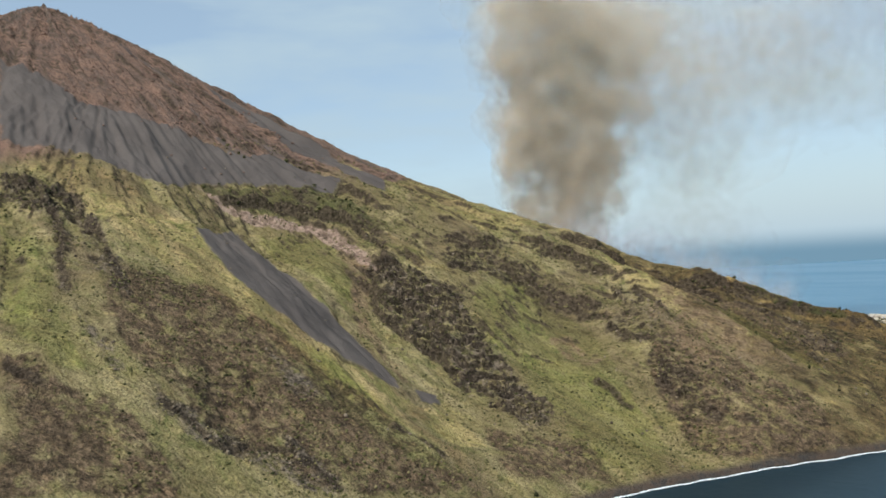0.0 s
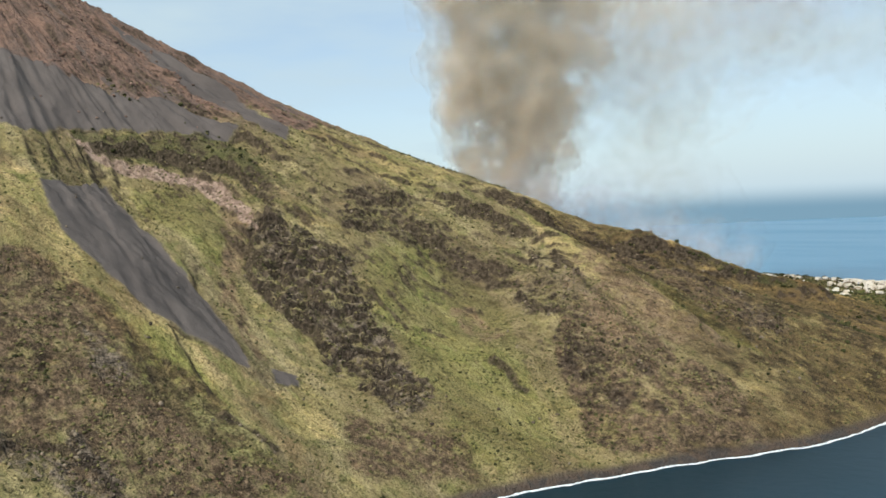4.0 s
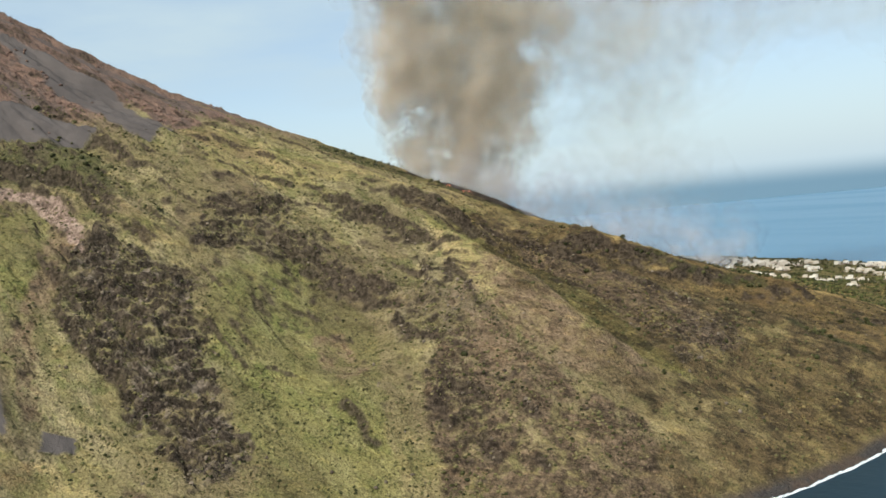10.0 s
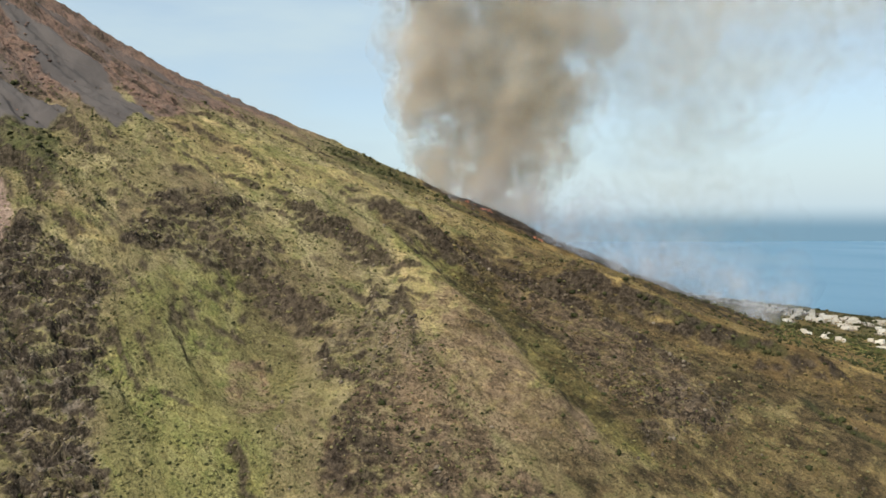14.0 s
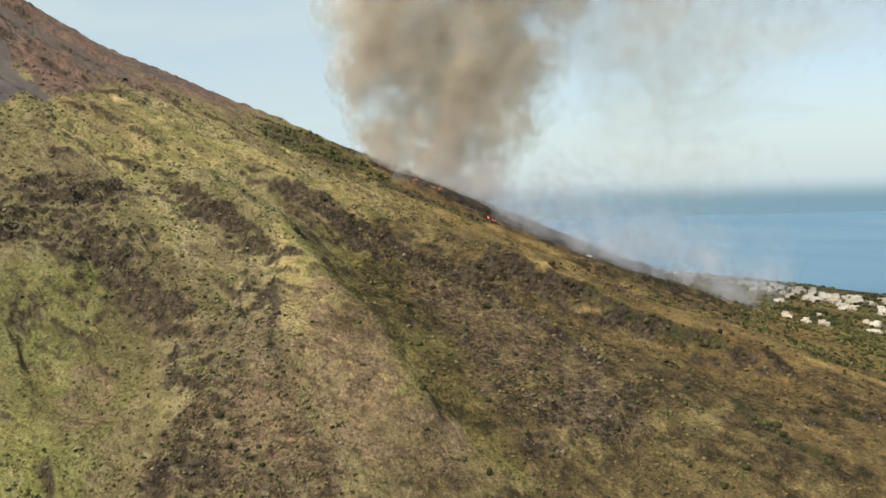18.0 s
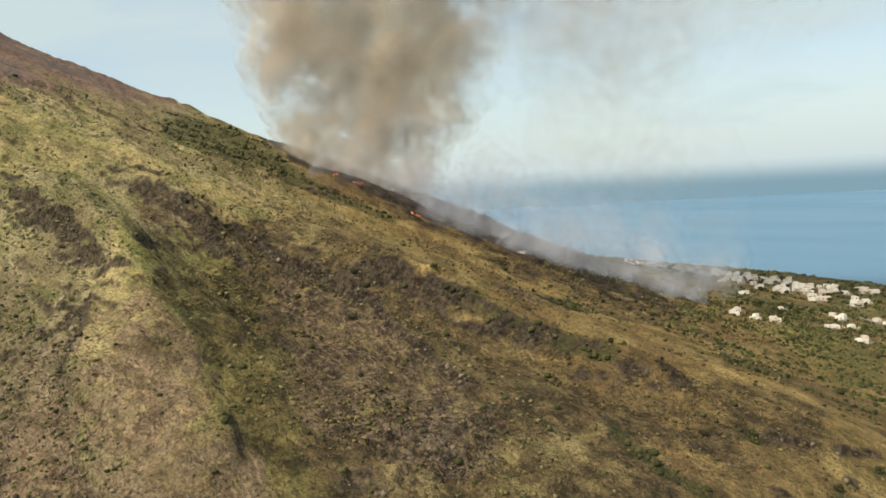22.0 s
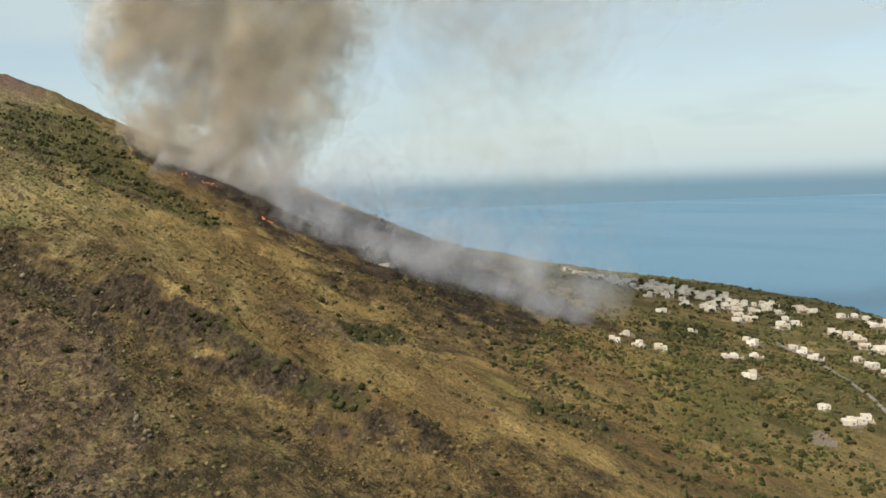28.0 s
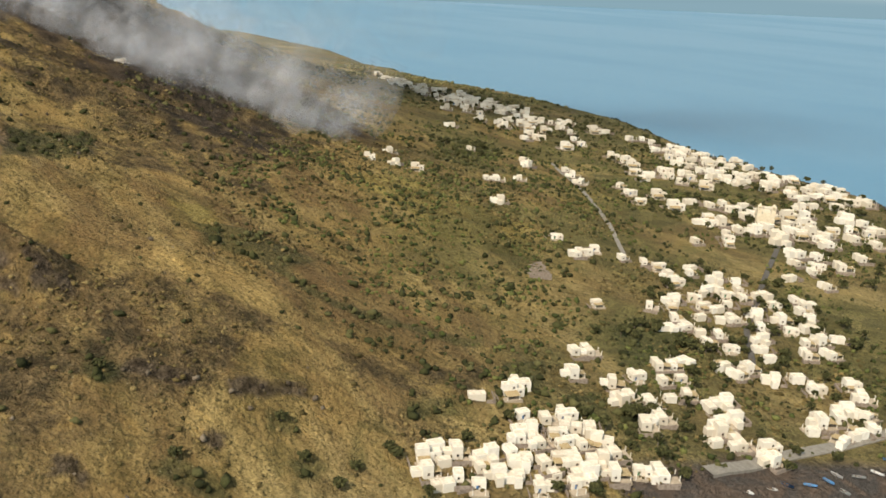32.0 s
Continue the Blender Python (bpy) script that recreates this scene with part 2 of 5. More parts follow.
patch("earth", 8, (-590, 190), (-567, 202), (-536, 203), (-523, 233), (-504, 245), (-452, 241), (-445, 227), (-461, 144))
patch("green", 6, (-772, 254), (-729, 265), (-703, 272), (-633, 243), (-583, 234), (-546, 229), (-556, 212), (-597, 210), (-629, 203))
patch("straw", 5, (-925, 308), (-890, 350), (-838, 385), (-770, 409), (-692, 421), (-606, 409), (-544, 430), (-505, 454), (-443, 465), (-417, 447), (-451, 437), (-497, 413), (-541, 384), (-603, 365), (-651, 343), (-714, 326), (-847, 332), (-897, 298))
patch("pink", 3, (-835, 478), (-816, 493), (-802, 515), (-786, 546), (-766, 575), (-734, 587), (-682, 587), (-659, 575), (-710, 573), (-749, 566), (-770, 540), (-789, 512), (-806, 489))
patch("clay", 4, (-738, 583), (-679, 584), (-640, 550), (-603, 516), (-576, 513), (-537, 502), (-530, 486), (-586, 498), (-596, 494), (-642, 527), (-666, 550))
patch("green", 4, (-767, 499), (-758, 542), (-722, 572), (-665, 546), (-633, 522), (-652, 508), (-698, 506))
patch("crag", 6, (-669, 578), (-652, 596), (-622, 616), (-589, 633), (-541, 607), (-497, 594), (-464, 599), (-435, 561), (-461, 553), (-499, 552), (-514, 543), (-548, 551), (-580, 537), (-616, 535), (-627, 556))
patch("crag", 4, (-668, 680), (-660, 717), (-641, 751), (-586, 731), (-592, 702), (-614, 679), (-620, 650), (-658, 673))
patch("crag", 5, (-641, 775), (-611, 793), (-578, 810), (-550, 810), (-503, 805), (-458, 791), (-423, 776), (-423, 751), (-444, 732), (-472, 727), (-491, 742), (-481, 761), (-529, 795), (-570, 791), (-609, 775))
patch("earth", 8, (-443, 730), (-425, 753), (-395, 774), (-362, 790), (-306, 796), (-282, 766), (-262, 759), (-285, 721), (-312, 678), (-331, 653), (-363, 670), (-390, 684), (-416, 695))
patch("heather", 8, (-594, 879), (-609, 994), (-500, 991), (-432, 1038), (-400, 1060), (-330, 1040), (-234, 963), (-238, 884), (-268, 872), (-291, 821), (-308, 800), (-357, 807), (-390, 802), (-429, 809), (-488, 830), (-566, 863))
patch("crag", 5, (-365, 911), (-346, 974), (-322, 931), (-330, 872))
patch("straw", 5, (-539, 831), (-485, 835), (-414, 821), (-367, 825), (-348, 819), (-376, 797), (-418, 785), (-469, 788))
patch("green", 10, (-601, 655), (-585, 722), (-525, 734), (-438, 688), (-372, 642), (-353, 596), (-383, 544), (-426, 579), (-474, 595), (-521, 614), (-565, 626))
patch("earth", 8, (-478, 522), (-431, 549), (-410, 581), (-372, 554), (-409, 477))
patch("straw", 5, (-633, 398), (-589, 422), (-558, 446), (-538, 468), (-509, 476), (-497, 512), (-447, 496), (-454, 475), (-491, 462), (-527, 438), (-551, 413), (-598, 386))
patch("crag", 5, (-550, 368), (-538, 380), (-506, 382), (-506, 371), (-518, 357))
patch("green", 6, (-587, 392), (-553, 425), (-518, 441), (-479, 443), (-426, 431), (-434, 412), (-468, 396), (-506, 384), (-548, 391))
patch("earth", 8, (-514, 355), (-502, 385), (-465, 392), (-435, 399), (-447, 331))
patch("straw", 3, (-689, 619), (-642, 630), (-623, 647), (-639, 616), (-668, 611))
patch("rust", 6, (-1092, 572), (-1100, 610), (-1013, 636), (-949, 663), (-834, 666), (-850, 637), (-886, 619), (-916, 599), (-909, 547))
patch("rust", 5, (-942, 722), (-979, 766), (-875, 768), (-788, 752), (-799, 727), (-829, 714), (-880, 708))
patch("scree", 4, (-1051, 622), (-968, 667), (-899, 702), (-846, 709), (-800, 724), (-751, 677), (-842, 649), (-981, 629))
patch("straw", 5, (-800, 727), (-790, 753), (-801, 807), (-739, 827), (-665, 834), (-647, 777), (-672, 735), (-694, 707))
patch("clay", 4, (-528, 693), (-517, 710), (-473, 698), (-469, 679), (-491, 674))
patch("earth", 8, (-453, 739), (-422, 772), (-388, 781), (-360, 787), (-337, 778), (-411, 693), (-427, 712))
patch("green", 5, (-444, 780), (-424, 798), (-399, 800), (-380, 792), (-388, 781), (-415, 776))
patch("straw", 5, (-548, 827), (-519, 845), (-451, 838), (-407, 851), (-366, 839), (-365, 822), (-397, 819), (-450, 816), (-493, 808))
patch("heather", 8, (-625, 857), (-585, 885), (-578, 952), (-512, 972), (-474, 987), (-414, 956), (-365, 944), (-318, 940), (-282, 932), (-312, 827), (-358, 836), (-407, 839), (-451, 838), (-529, 848))
patch("crag", 4, (-379, 950), (-364, 984), (-329, 937), (-339, 901))
patch("green", 12, (-554, 833), (-572, 882), (-540, 902), (-454, 886), (-435, 898), (-388, 867), (-362, 871), (-324, 867), (-330, 845), (-364, 836), (-406, 837), (-454, 838), (-506, 836))
patch("earth", 8, (-581, 938), (-535, 961), (-489, 975), (-429, 966), (-384, 974), (-355, 959), (-327, 944), (-337, 915), (-354, 900), (-374, 879), (-409, 888), (-482, 907))
patch("clay", 18, (-480, 788), (-470, 824), (-436, 837), (-400, 835), (-360, 846), (-331, 848), (-401, 720), (-411, 737), (-436, 761))
patch("green", 5, (-440, 785), (-443, 798), (-406, 792), (-381, 806), (-377, 780), (-417, 776))
patch("straw", 4, (-679, 876), (-662, 917), (-630, 942), (-635, 925), (-604, 870))
patch("straw", 5, (-737, 729), (-848, 784), (-803, 805), (-724, 758), (-690, 724))
patch("bush", 6, (-898, 943), (-869, 994), (-828, 1040), (-778, 1080), (-677, 1098), (-655, 1073), (-690, 1023), (-726, 984), (-756, 942), (-787, 915))
patch("crag", 4, (-355, 925), (-347, 949), (-335, 939), (-341, 915))
patch("heather", 8, (-366, 1066), (-341, 1141), (-301, 1175), (-267, 1120), (-296, 1080), (-321, 1031))
patch("green", 7, (-551, 837), (-580, 870), (-563, 893), (-526, 915), (-449, 884), (-397, 867), (-371, 874), (-353, 860), (-359, 829), (-388, 834), (-425, 840), (-488, 836))
patch("straw", 5, (-516, 974), (-469, 1003), (-419, 1037), (-377, 1054), (-348, 1062), (-379, 1048), (-427, 1026), (-472, 996))
patch("straw", 5, (-507, 980), (-474, 1003), (-440, 1024), (-403, 1047), (-379, 1061), (-382, 1050), (-423, 1030), (-457, 1007), (-487, 988))
seam("bush", 5, (-464, 1013), (-428, 1035), (-394, 1055), (-371, 1069))
patch("heather", 8, (-712, 1160), (-665, 1203), (-659, 1265), (-657, 1323), (-565, 1331), (-473, 1271), (-502, 1224), (-538, 1171), (-587, 1132))
patch("bush", 4, (-394, 1170), (-388, 1205), (-360, 1224), (-344, 1201), (-368, 1167))
patch("bush", 4, (-498, 1112), (-523, 1164), (-468, 1144), (-446, 1097))
patch("green", 5, (-432, 1333), (-402, 1421), (-353, 1374), (-395, 1327))
patch("burnt", 8, (-1031, 1077), (-990, 1136), (-973, 1189), (-924, 1225), (-900, 1300), (-840, 1360), (-780, 1420), (-637, 1419), (-591, 1363), (-619, 1335), (-688, 1318), (-690, 1248), (-701, 1177), (-757, 1129), (-805, 1087), (-840, 1054))
seam("bush", 5, (-351, 1194), (-327, 1205), (-308, 1219), (-291, 1247), (-278, 1265))
seam("bush", 5, (-294, 1091), (-289, 1097))
seam("bush", 5, (-257, 1146), (-253, 1151))
seam("bush", 4, (-237, 1146), (-235, 1152))
seam("bush", 6, (-248, 1102), (-241, 1107), (-234, 1112))
patch("green", 5, (-424, 1169), (-417, 1191), (-376, 1179), (-381, 1161))
patch("bush", 4, (-261, 1269), (-255, 1290), (-235, 1274), (-241, 1255))
patch("bush", 4, (-254, 1202), (-245, 1225), (-234, 1222), (-242, 1199))
patch("bush", 4, (-228, 1278), (-222, 1295), (-197, 1274), (-207, 1261))
patch("straw", 6, (-424, 1277), (-406, 1325), (-373, 1353), (-361, 1326), (-389, 1287))
patch("straw", 6, (-374, 1127), (-350, 1176), (-308, 1194), (-305, 1160), (-335, 1128))
patch("heather", 8, (-291, 1185), (-277, 1218), (-254, 1259), (-235, 1236), (-262, 1190))
patch("heather", 8, (-524, 1114), (-532, 1179), (-512, 1252), (-449, 1259), (-454, 1217), (-475, 1160), (-459, 1100))
patch("straw", 4, (-503, 985), (-495, 1030), (-449, 1063), (-384, 1076), (-406, 1053), (-447, 1022), (-491, 983))
seam("heather", 26, (-300, 700), (-275, 770), (-262, 820), (-246, 890))
patch("heather", 16, (-340, 965), (-300, 1050), (-240, 1040), (-225, 950), (-240, 880), (-300, 900))
patch("heather", 14, (-330, 930), (-345, 1010), (-320, 1080), (-270, 1090), (-235, 1030), (-250, 940))
seam("bush", 5, (-323, 1026), (-297, 1024), (-269, 1034))

# crest lines of the spurs: course, height, half-width
SPURS = [([(-590, 836), (-488, 828), (-388, 828), (-330, 822)], 8, 26), ([(-543, 970), (-453, 1024), (-380, 1070), (-330, 1100)], 18, 26), ([(-690, 831), (-607, 876), (-467, 968)], 11, 26)]
# rock steps, from the top down: course, height of the face, reach of the bench behind it
LEDGES = [([(-819, 475), (-803, 550), (-746, 601), (-679, 607), (-627, 545)], 13, 30)]
LEDGES.append(([(-668, 580), (-621, 540), (-576, 544), (-546, 555), (-520, 547)], 9, 16))
LEDGES.append(([(-623, 564), (-598, 571), (-582, 576), (-546, 572)], 7, 14))
LEDGES.append(([(-441, 551), (-461, 552), (-490, 557)], 6, 12))
LEDGES.append(([(-625, 644), (-611, 683)], 5, 12))
LEDGES.append(([(-658, 687), (-632, 708), (-641, 751)], 6, 12))
LEDGES.append(([(-635, 776), (-596, 794), (-575, 807), (-554, 807), (-526, 817)], 6, 14))
LEDGES.append(([(-501, 804), (-467, 794), (-432, 776)], 6, 12))
LEDGES.append(([(-536, 750), (-507, 754)], 6, 12))
LEDGES.append(([(-492, 740), (-456, 732)], 6, 12))
LEDGES.append(([(-460, 663), (-442, 667), (-417, 658)], 6, 10))
LEDGES.append(([(-425, 728), (-415, 718), (-388, 733)], 8, 12))
LEDGES.append(([(-417, 709), (-392, 705)], 8, 12))
LEDGES.append(([(-380, 710), (-354, 709)], 7, 12))
LEDGES.append(([(-371, 747), (-351, 743)], 6, 12))
LEDGES.append(([(-341, 723), (-324, 720)], 6, 12))
LEDGES.append(([(-525, 258), (-502, 270), (-479, 276), (-477, 299)], 8, 14))
LEDGES.append(([(-484, 308), (-465, 326), (-438, 336), (-425, 335)], 8, 14))
LEDGES.append(([(-774, 327), (-679, 304), (-624, 293)], 8, 14))
LEDGES.append(([(-863, 286), (-832, 305), (-753, 296), (-668, 263), (-630, 255)], 7, 14))
LEDGES.append(([(-581, 186), (-554, 193), (-538, 200)], 5, 12))
LEDGES.append(([(-480, 419), (-454, 437), (-437, 441)], 6, 12))
LEDGES.append(([(-605, 713), (-584, 722), (-576, 738)], 6, 12))
LEDGES.append(([(-605, 853), (-590, 881), (-595, 917), (-572, 938), (-533, 959), (-489, 975), (-446, 965), (-410, 970), (-386, 972), (-370, 969)], 4, 14))
LEDGES.append(([(-511, 785), (-492, 797), (-469, 785)], 4, 10))
LEDGES.append(([(-294, 1099), (-287, 1110), (-284, 1117), (-277, 1129)], 4, 10))
LEDGES.append(([(-273, 1135), (-270, 1150), (-266, 1170)], 4, 10))
LEDGES.append(([(-259, 1065), (-256, 1073), (-249, 1076)], 3, 8))
LEDGES.append(([(-257, 1116), (-251, 1124)], 3, 8))


def along(x, y, course, wander=3.0):
    """Distance to a course, the side of it (positive to its left) and how far inside its ends."""
    near, side, t_all = np.full(x.shape, 1e9), np.zeros(x.shape), np.zeros(x.shape)
    wx, wy = x + wander * fbm(x / 13, y / 13, 3), y + wander * fbm(x / 13 + 50, y / 13, 3)
    for n, (a, b) in enumerate(zip(course, course[1:])):
        dx, dy = b[0] - a[0], b[1] - a[1]
        s = np.clip(((wx - a[0]) * dx + (wy - a[1]) * dy) / (dx * dx + dy * dy), 0, 1)
        d = np.hypot(wx - a[0] - s * dx, wy - a[1] - s * dy)
        hit = d < near
        side[hit] = np.sign(dx * (wy - a[1]) - dy * (wx - a[0]))[hit]
        t_all[hit] = ((n + s) / (len(course) - 1))[hit]
        near = np.minimum(near, d)
    return near, side, smooth(t_all, 0, 0.12) * smooth(t_all, 1, 0.85)


def within(x, y, course, reach):
    c = np.array(course)
    return (x > c[:, 0].min() - reach) & (x < c[:, 0].max() + reach) & (y > c[:, 1].min() - reach) & (y < c[:, 1].max() + reach)


def ledge_face(x, y):
    """1 along the broken rock faces of the ledges."""
    out = np.zeros(x.shape)
    for course, h, reach in LEDGES:
        k = within(x, y, course, 14)
        if k.any():
            near, side, ends = along(x[k], y[k], course)
            out[k] = np.maximum(out[k], ends * (1 - smooth(np.abs(near * side + 1.0) + 2.2 * fbm(x[k] / 9, y[k] / 9, 3), 1.4, 4.2)))
    return out


def gully(x, y):
    """1 in the bushy hollows that run along the far side of the spurs."""
    out = np.zeros(x.shape)
    for course, h, reach in SPURS[1:]:
        k = within(x, y, course, 45)
        if k.any():
            near, side, ends = along(x[k], y[k], course, 5.0)
            out[k] = np.maximum(out[k], ends * np.exp(-(((near * side - 20) / 8) ** 2)))
    return out


def inside_by(x, y, corners):
    """Metres inside the outline through the corners, negative outside."""
    c = np.array(corners, float)
    near, inside = np.full(x.shape, 1e9), np.zeros(x.shape, bool)
    for a, b in zip(c, np.roll(c, -1, 0)):
        ab = b - a
        s = np.clip(((x - a[0]) * ab[0] + (y - a[1]) * ab[1]) / (ab @ ab + 1e-9), 0, 1)
        near = np.minimum(near, np.hypot(x - a[0] - s * ab[0], y - a[1] - s * ab[1]))
        inside ^= ((a[1] > y) != (b[1] > y)) & (x < a[0] + (y - a[1]) / (b[1] - a[1] + 1e-9) * ab[0])
    return np.where(inside, near, -near)


def cover(kind, x, y):
    out = np.zeros(np.shape(x))
    for row in COVER[kind]:
        reach = max(row[2], row[3]) * 2.0
        near = (np.abs(x - row[0]) < reach) & (np.abs(y - row[1]) < reach)
        if near.any():
            out[near] = np.maximum(out[near], blot(x[near], y[near], *row, 1.0))
    for rag, corners in PATCHES[kind]:
        k = within(x, y, corners, rag * 2.6)
        if k.any():
            px, py = x[k], y[k]
            rag = rag * (1.8 if kind == "crag" else 1.0)
            d = inside_by(px, py, corners) + rag * (0.9 * fbm(px / 11.0, py / 11.0, 4) + 1.0 * streak(px, py, 20, 60, 3))
            out[k] = np.maximum(out[k], smooth(d, -0.35 * rag, 0.45 * rag))
    for half, course in SEAMS[kind]:
        k = within(x, y, course, half * 2)
        if k.any():
            near, side, ends = along(x[k], y[k], course)
            out[k] = np.maximum(out[k], 1 - smooth(near + half * 0.6 * fbm(x[k] / 7.0, y[k] / 7.0, 3), half * 0.5, half * 1.1))
    return out


def ground_z(x, y):
    x, y = np.atleast_1d(np.asarray(x, float)), np.atleast_1d(np.asarray(y, float))
    r = np.hypot(x - SUMMIT[0], y - SUMMIT[1])
    z = 600.0 * np.exp(-((r / 600.0) ** 1.4))
    for lx, ly, h, rad in LANDFORMS:
        z += h * np.exp(-((x - lx) ** 2 + (y - ly) ** 2) / rad**2)
    d = inland(x, y)
    steep = smooth(z, 15, 120) * smooth(y, 2600, 1500)
    z += steep * (11.0 * streak(x, y, 42, 260, 4) + 3.0 * streak(x, y, 15, 110, 3) + 3.0 * fbm(x / 30, y / 30, 4) + 6.0 * (0.35 - np.abs(streak(x, y, 24, 46, 4))) * smooth(y, 980, 860)) + 0.8 * fbm(x / 16, y / 16, 3)
    z += smooth(z, 30, 70) * 1.4 * np.abs(fbm(x / 9.0, y / 9.0, 3))
    broken = steep * smooth(y, 1010, 880) * (1 - cover("scree", x, y)) * (0.25 + 0.75 * smooth(fbm(x / 75, y / 75, 2), -0.15, 0.25))
    z += broken * (3.6 * smooth(streak(x, y, 34, 150, 5), 0.03, 0.12) + 2.6 * smooth(streak(x + 300, y, 17, 60, 4), 0.08, 0.18) - 3.0)
    z += (steep - broken) * 3.0 * smooth(streak(x - 200, y, 30, 190, 4), 0.02, 0.2)
    rock = cover("crag", x, y) * (1 - 0.4 * smooth(y, 620, 720))
    z += rock * (1.5 + 12.0 * (0.5 - np.abs(fbm(x / 26, y / 26, 4))) + 7.0 * (0.4 - np.abs(fbm(x / 11, y / 11, 3))) - 4.0)
    q = z / 7.0 + 1.6 * fbm(x / 24, y / 24, 3) + 0.5 * fbm(x / 8, y / 8, 2)
    f = q - np.floor(q)
    z += np.maximum(rock, 0.45 * cover("earth", x, y) * smooth(y, 1040, 960)) * 6.5 * (smooth(f, 0.62, 0.98) - f)
    for course, h, reach in SPURS:
        k = within(x, y, course, reach * 2)
        if k.any():
            near, side, ends = along(x[k], y[k], course, 5.0)
            z[k] += h * ends * (np.clip(1 - near / reach, 0, 1) ** 1.2 - 0.30 * np.exp(-(((near * side - 22) / 9) ** 2)))
    for course, h, reach in LEDGES:
        k = within(x, y, course, reach * 2.5)
        if k.any():
            near, side, ends = along(x[k], y[k], course)
            v = near * side
            z[k] += h * ends * (0.8 + 0.5 * fbm(x[k] / 11, y[k] / 11, 2)) * smooth(v, -1.1, 1.1) * np.exp(-np.maximum(v, 0) / reach)
    z = np.maximum(z, np.minimum(d * 0.06, 4.0))
    rise = 1.2 + np.maximum(d, 0) * 0.68
    k = 6.0
    z = -k * np.log(np.exp(-np.clip(z, -50, 800) / k) + np.exp(-np.clip(rise, -50, 800) / k))
    return np.where(d > 0, np.maximum(z, np.minimum(d * 0.09, 3.0)), np.maximum(d * 0.22, -12.0)) + 0.25


def mesh_from(name, verts, faces):
    me = bpy.data.meshes.new(name)
    me.from_pydata(verts, [], faces)
    me.update()
    return me


def grid_mesh(name, xs, ys, zs):
    """A height field as one quad mesh; zs has the shape (len(xs), len(ys))."""
    nx, ny = len(xs), len(ys)
    gx, gy = np.meshgrid(xs, ys, indexing="ij")
    co = np.stack([gx, gy, zs], -1).reshape(-1, 3)
    i = (np.arange(nx - 1)[:, None] * ny + np.arange(ny - 1)).ravel()
    quads = np.stack([i, i + ny, i + ny + 1, i + 1], 1)
    me = bpy.data.meshes.new(name)
    me.vertices.add(len(co))
    me.vertices.foreach_set("co", co.ravel().astype(np.float32))
    me.loops.add(quads.size)
    me.loops.foreach_set("vertex_index", quads.ravel().astype(np.int32))
    me.polygons.add(len(quads))
    me.polygons.foreach_set("loop_start", np.arange(0, quads.size, 4, dtype=np.int32))
    me.polygons.foreach_set("use_smooth", np.ones(len(quads), bool))
    me.update(calc_edges=True)
    return me, gx, gy


def part(name, bm, material, parent, label=""):
    """Links a bmesh as one mesh object under a thing or a part."""
    me = bpy.data.meshes.new(name)
    bm.to_mesh(me)
    bm.free()
    ob = new(name, me)
    me.materials.append(material)
    ob.parent = parent
    return tagged(ob, label)


def thing(name, label, category, group="", kind=""):
    ob = new(name)
    ob.empty_display_size = 1.0
    return tagged(ob, label, category, group, kind)


def box(bm, cx, cy, cz, w, d, h, turn=0.0, bevel=0.0):
    """A block with its centre at cx, cy and its foot at cz."""
    m = pose(cx, cy, cz + h / 2, 0, 0, turn) @ Matrix.Diagonal((w, d, h, 1))
    made = bmesh.ops.create_cube(bm, size=1.0, matrix=m)
    if bevel:
        edges = list({e for v in made["verts"] for e in v.link_edges})
        bmesh.ops.bevel(bm, geom=edges, offset=bevel, segments=1, affect="EDGES")
    return bm


def tapered(bm, a, b, ra, rb, sides=6):
    """A round limb from a to b."""
    a, b = Vector(a), Vector(b)
    turn = (b - a).to_track_quat("Z", "Y").to_matrix().to_4x4()
    bmesh.ops.create_cone(bm, cap_ends=True, segments=sides, radius1=ra, radius2=rb, depth=(b - a).length, matrix=Matrix.Translation((a + b) / 2) @ turn)
    return bm


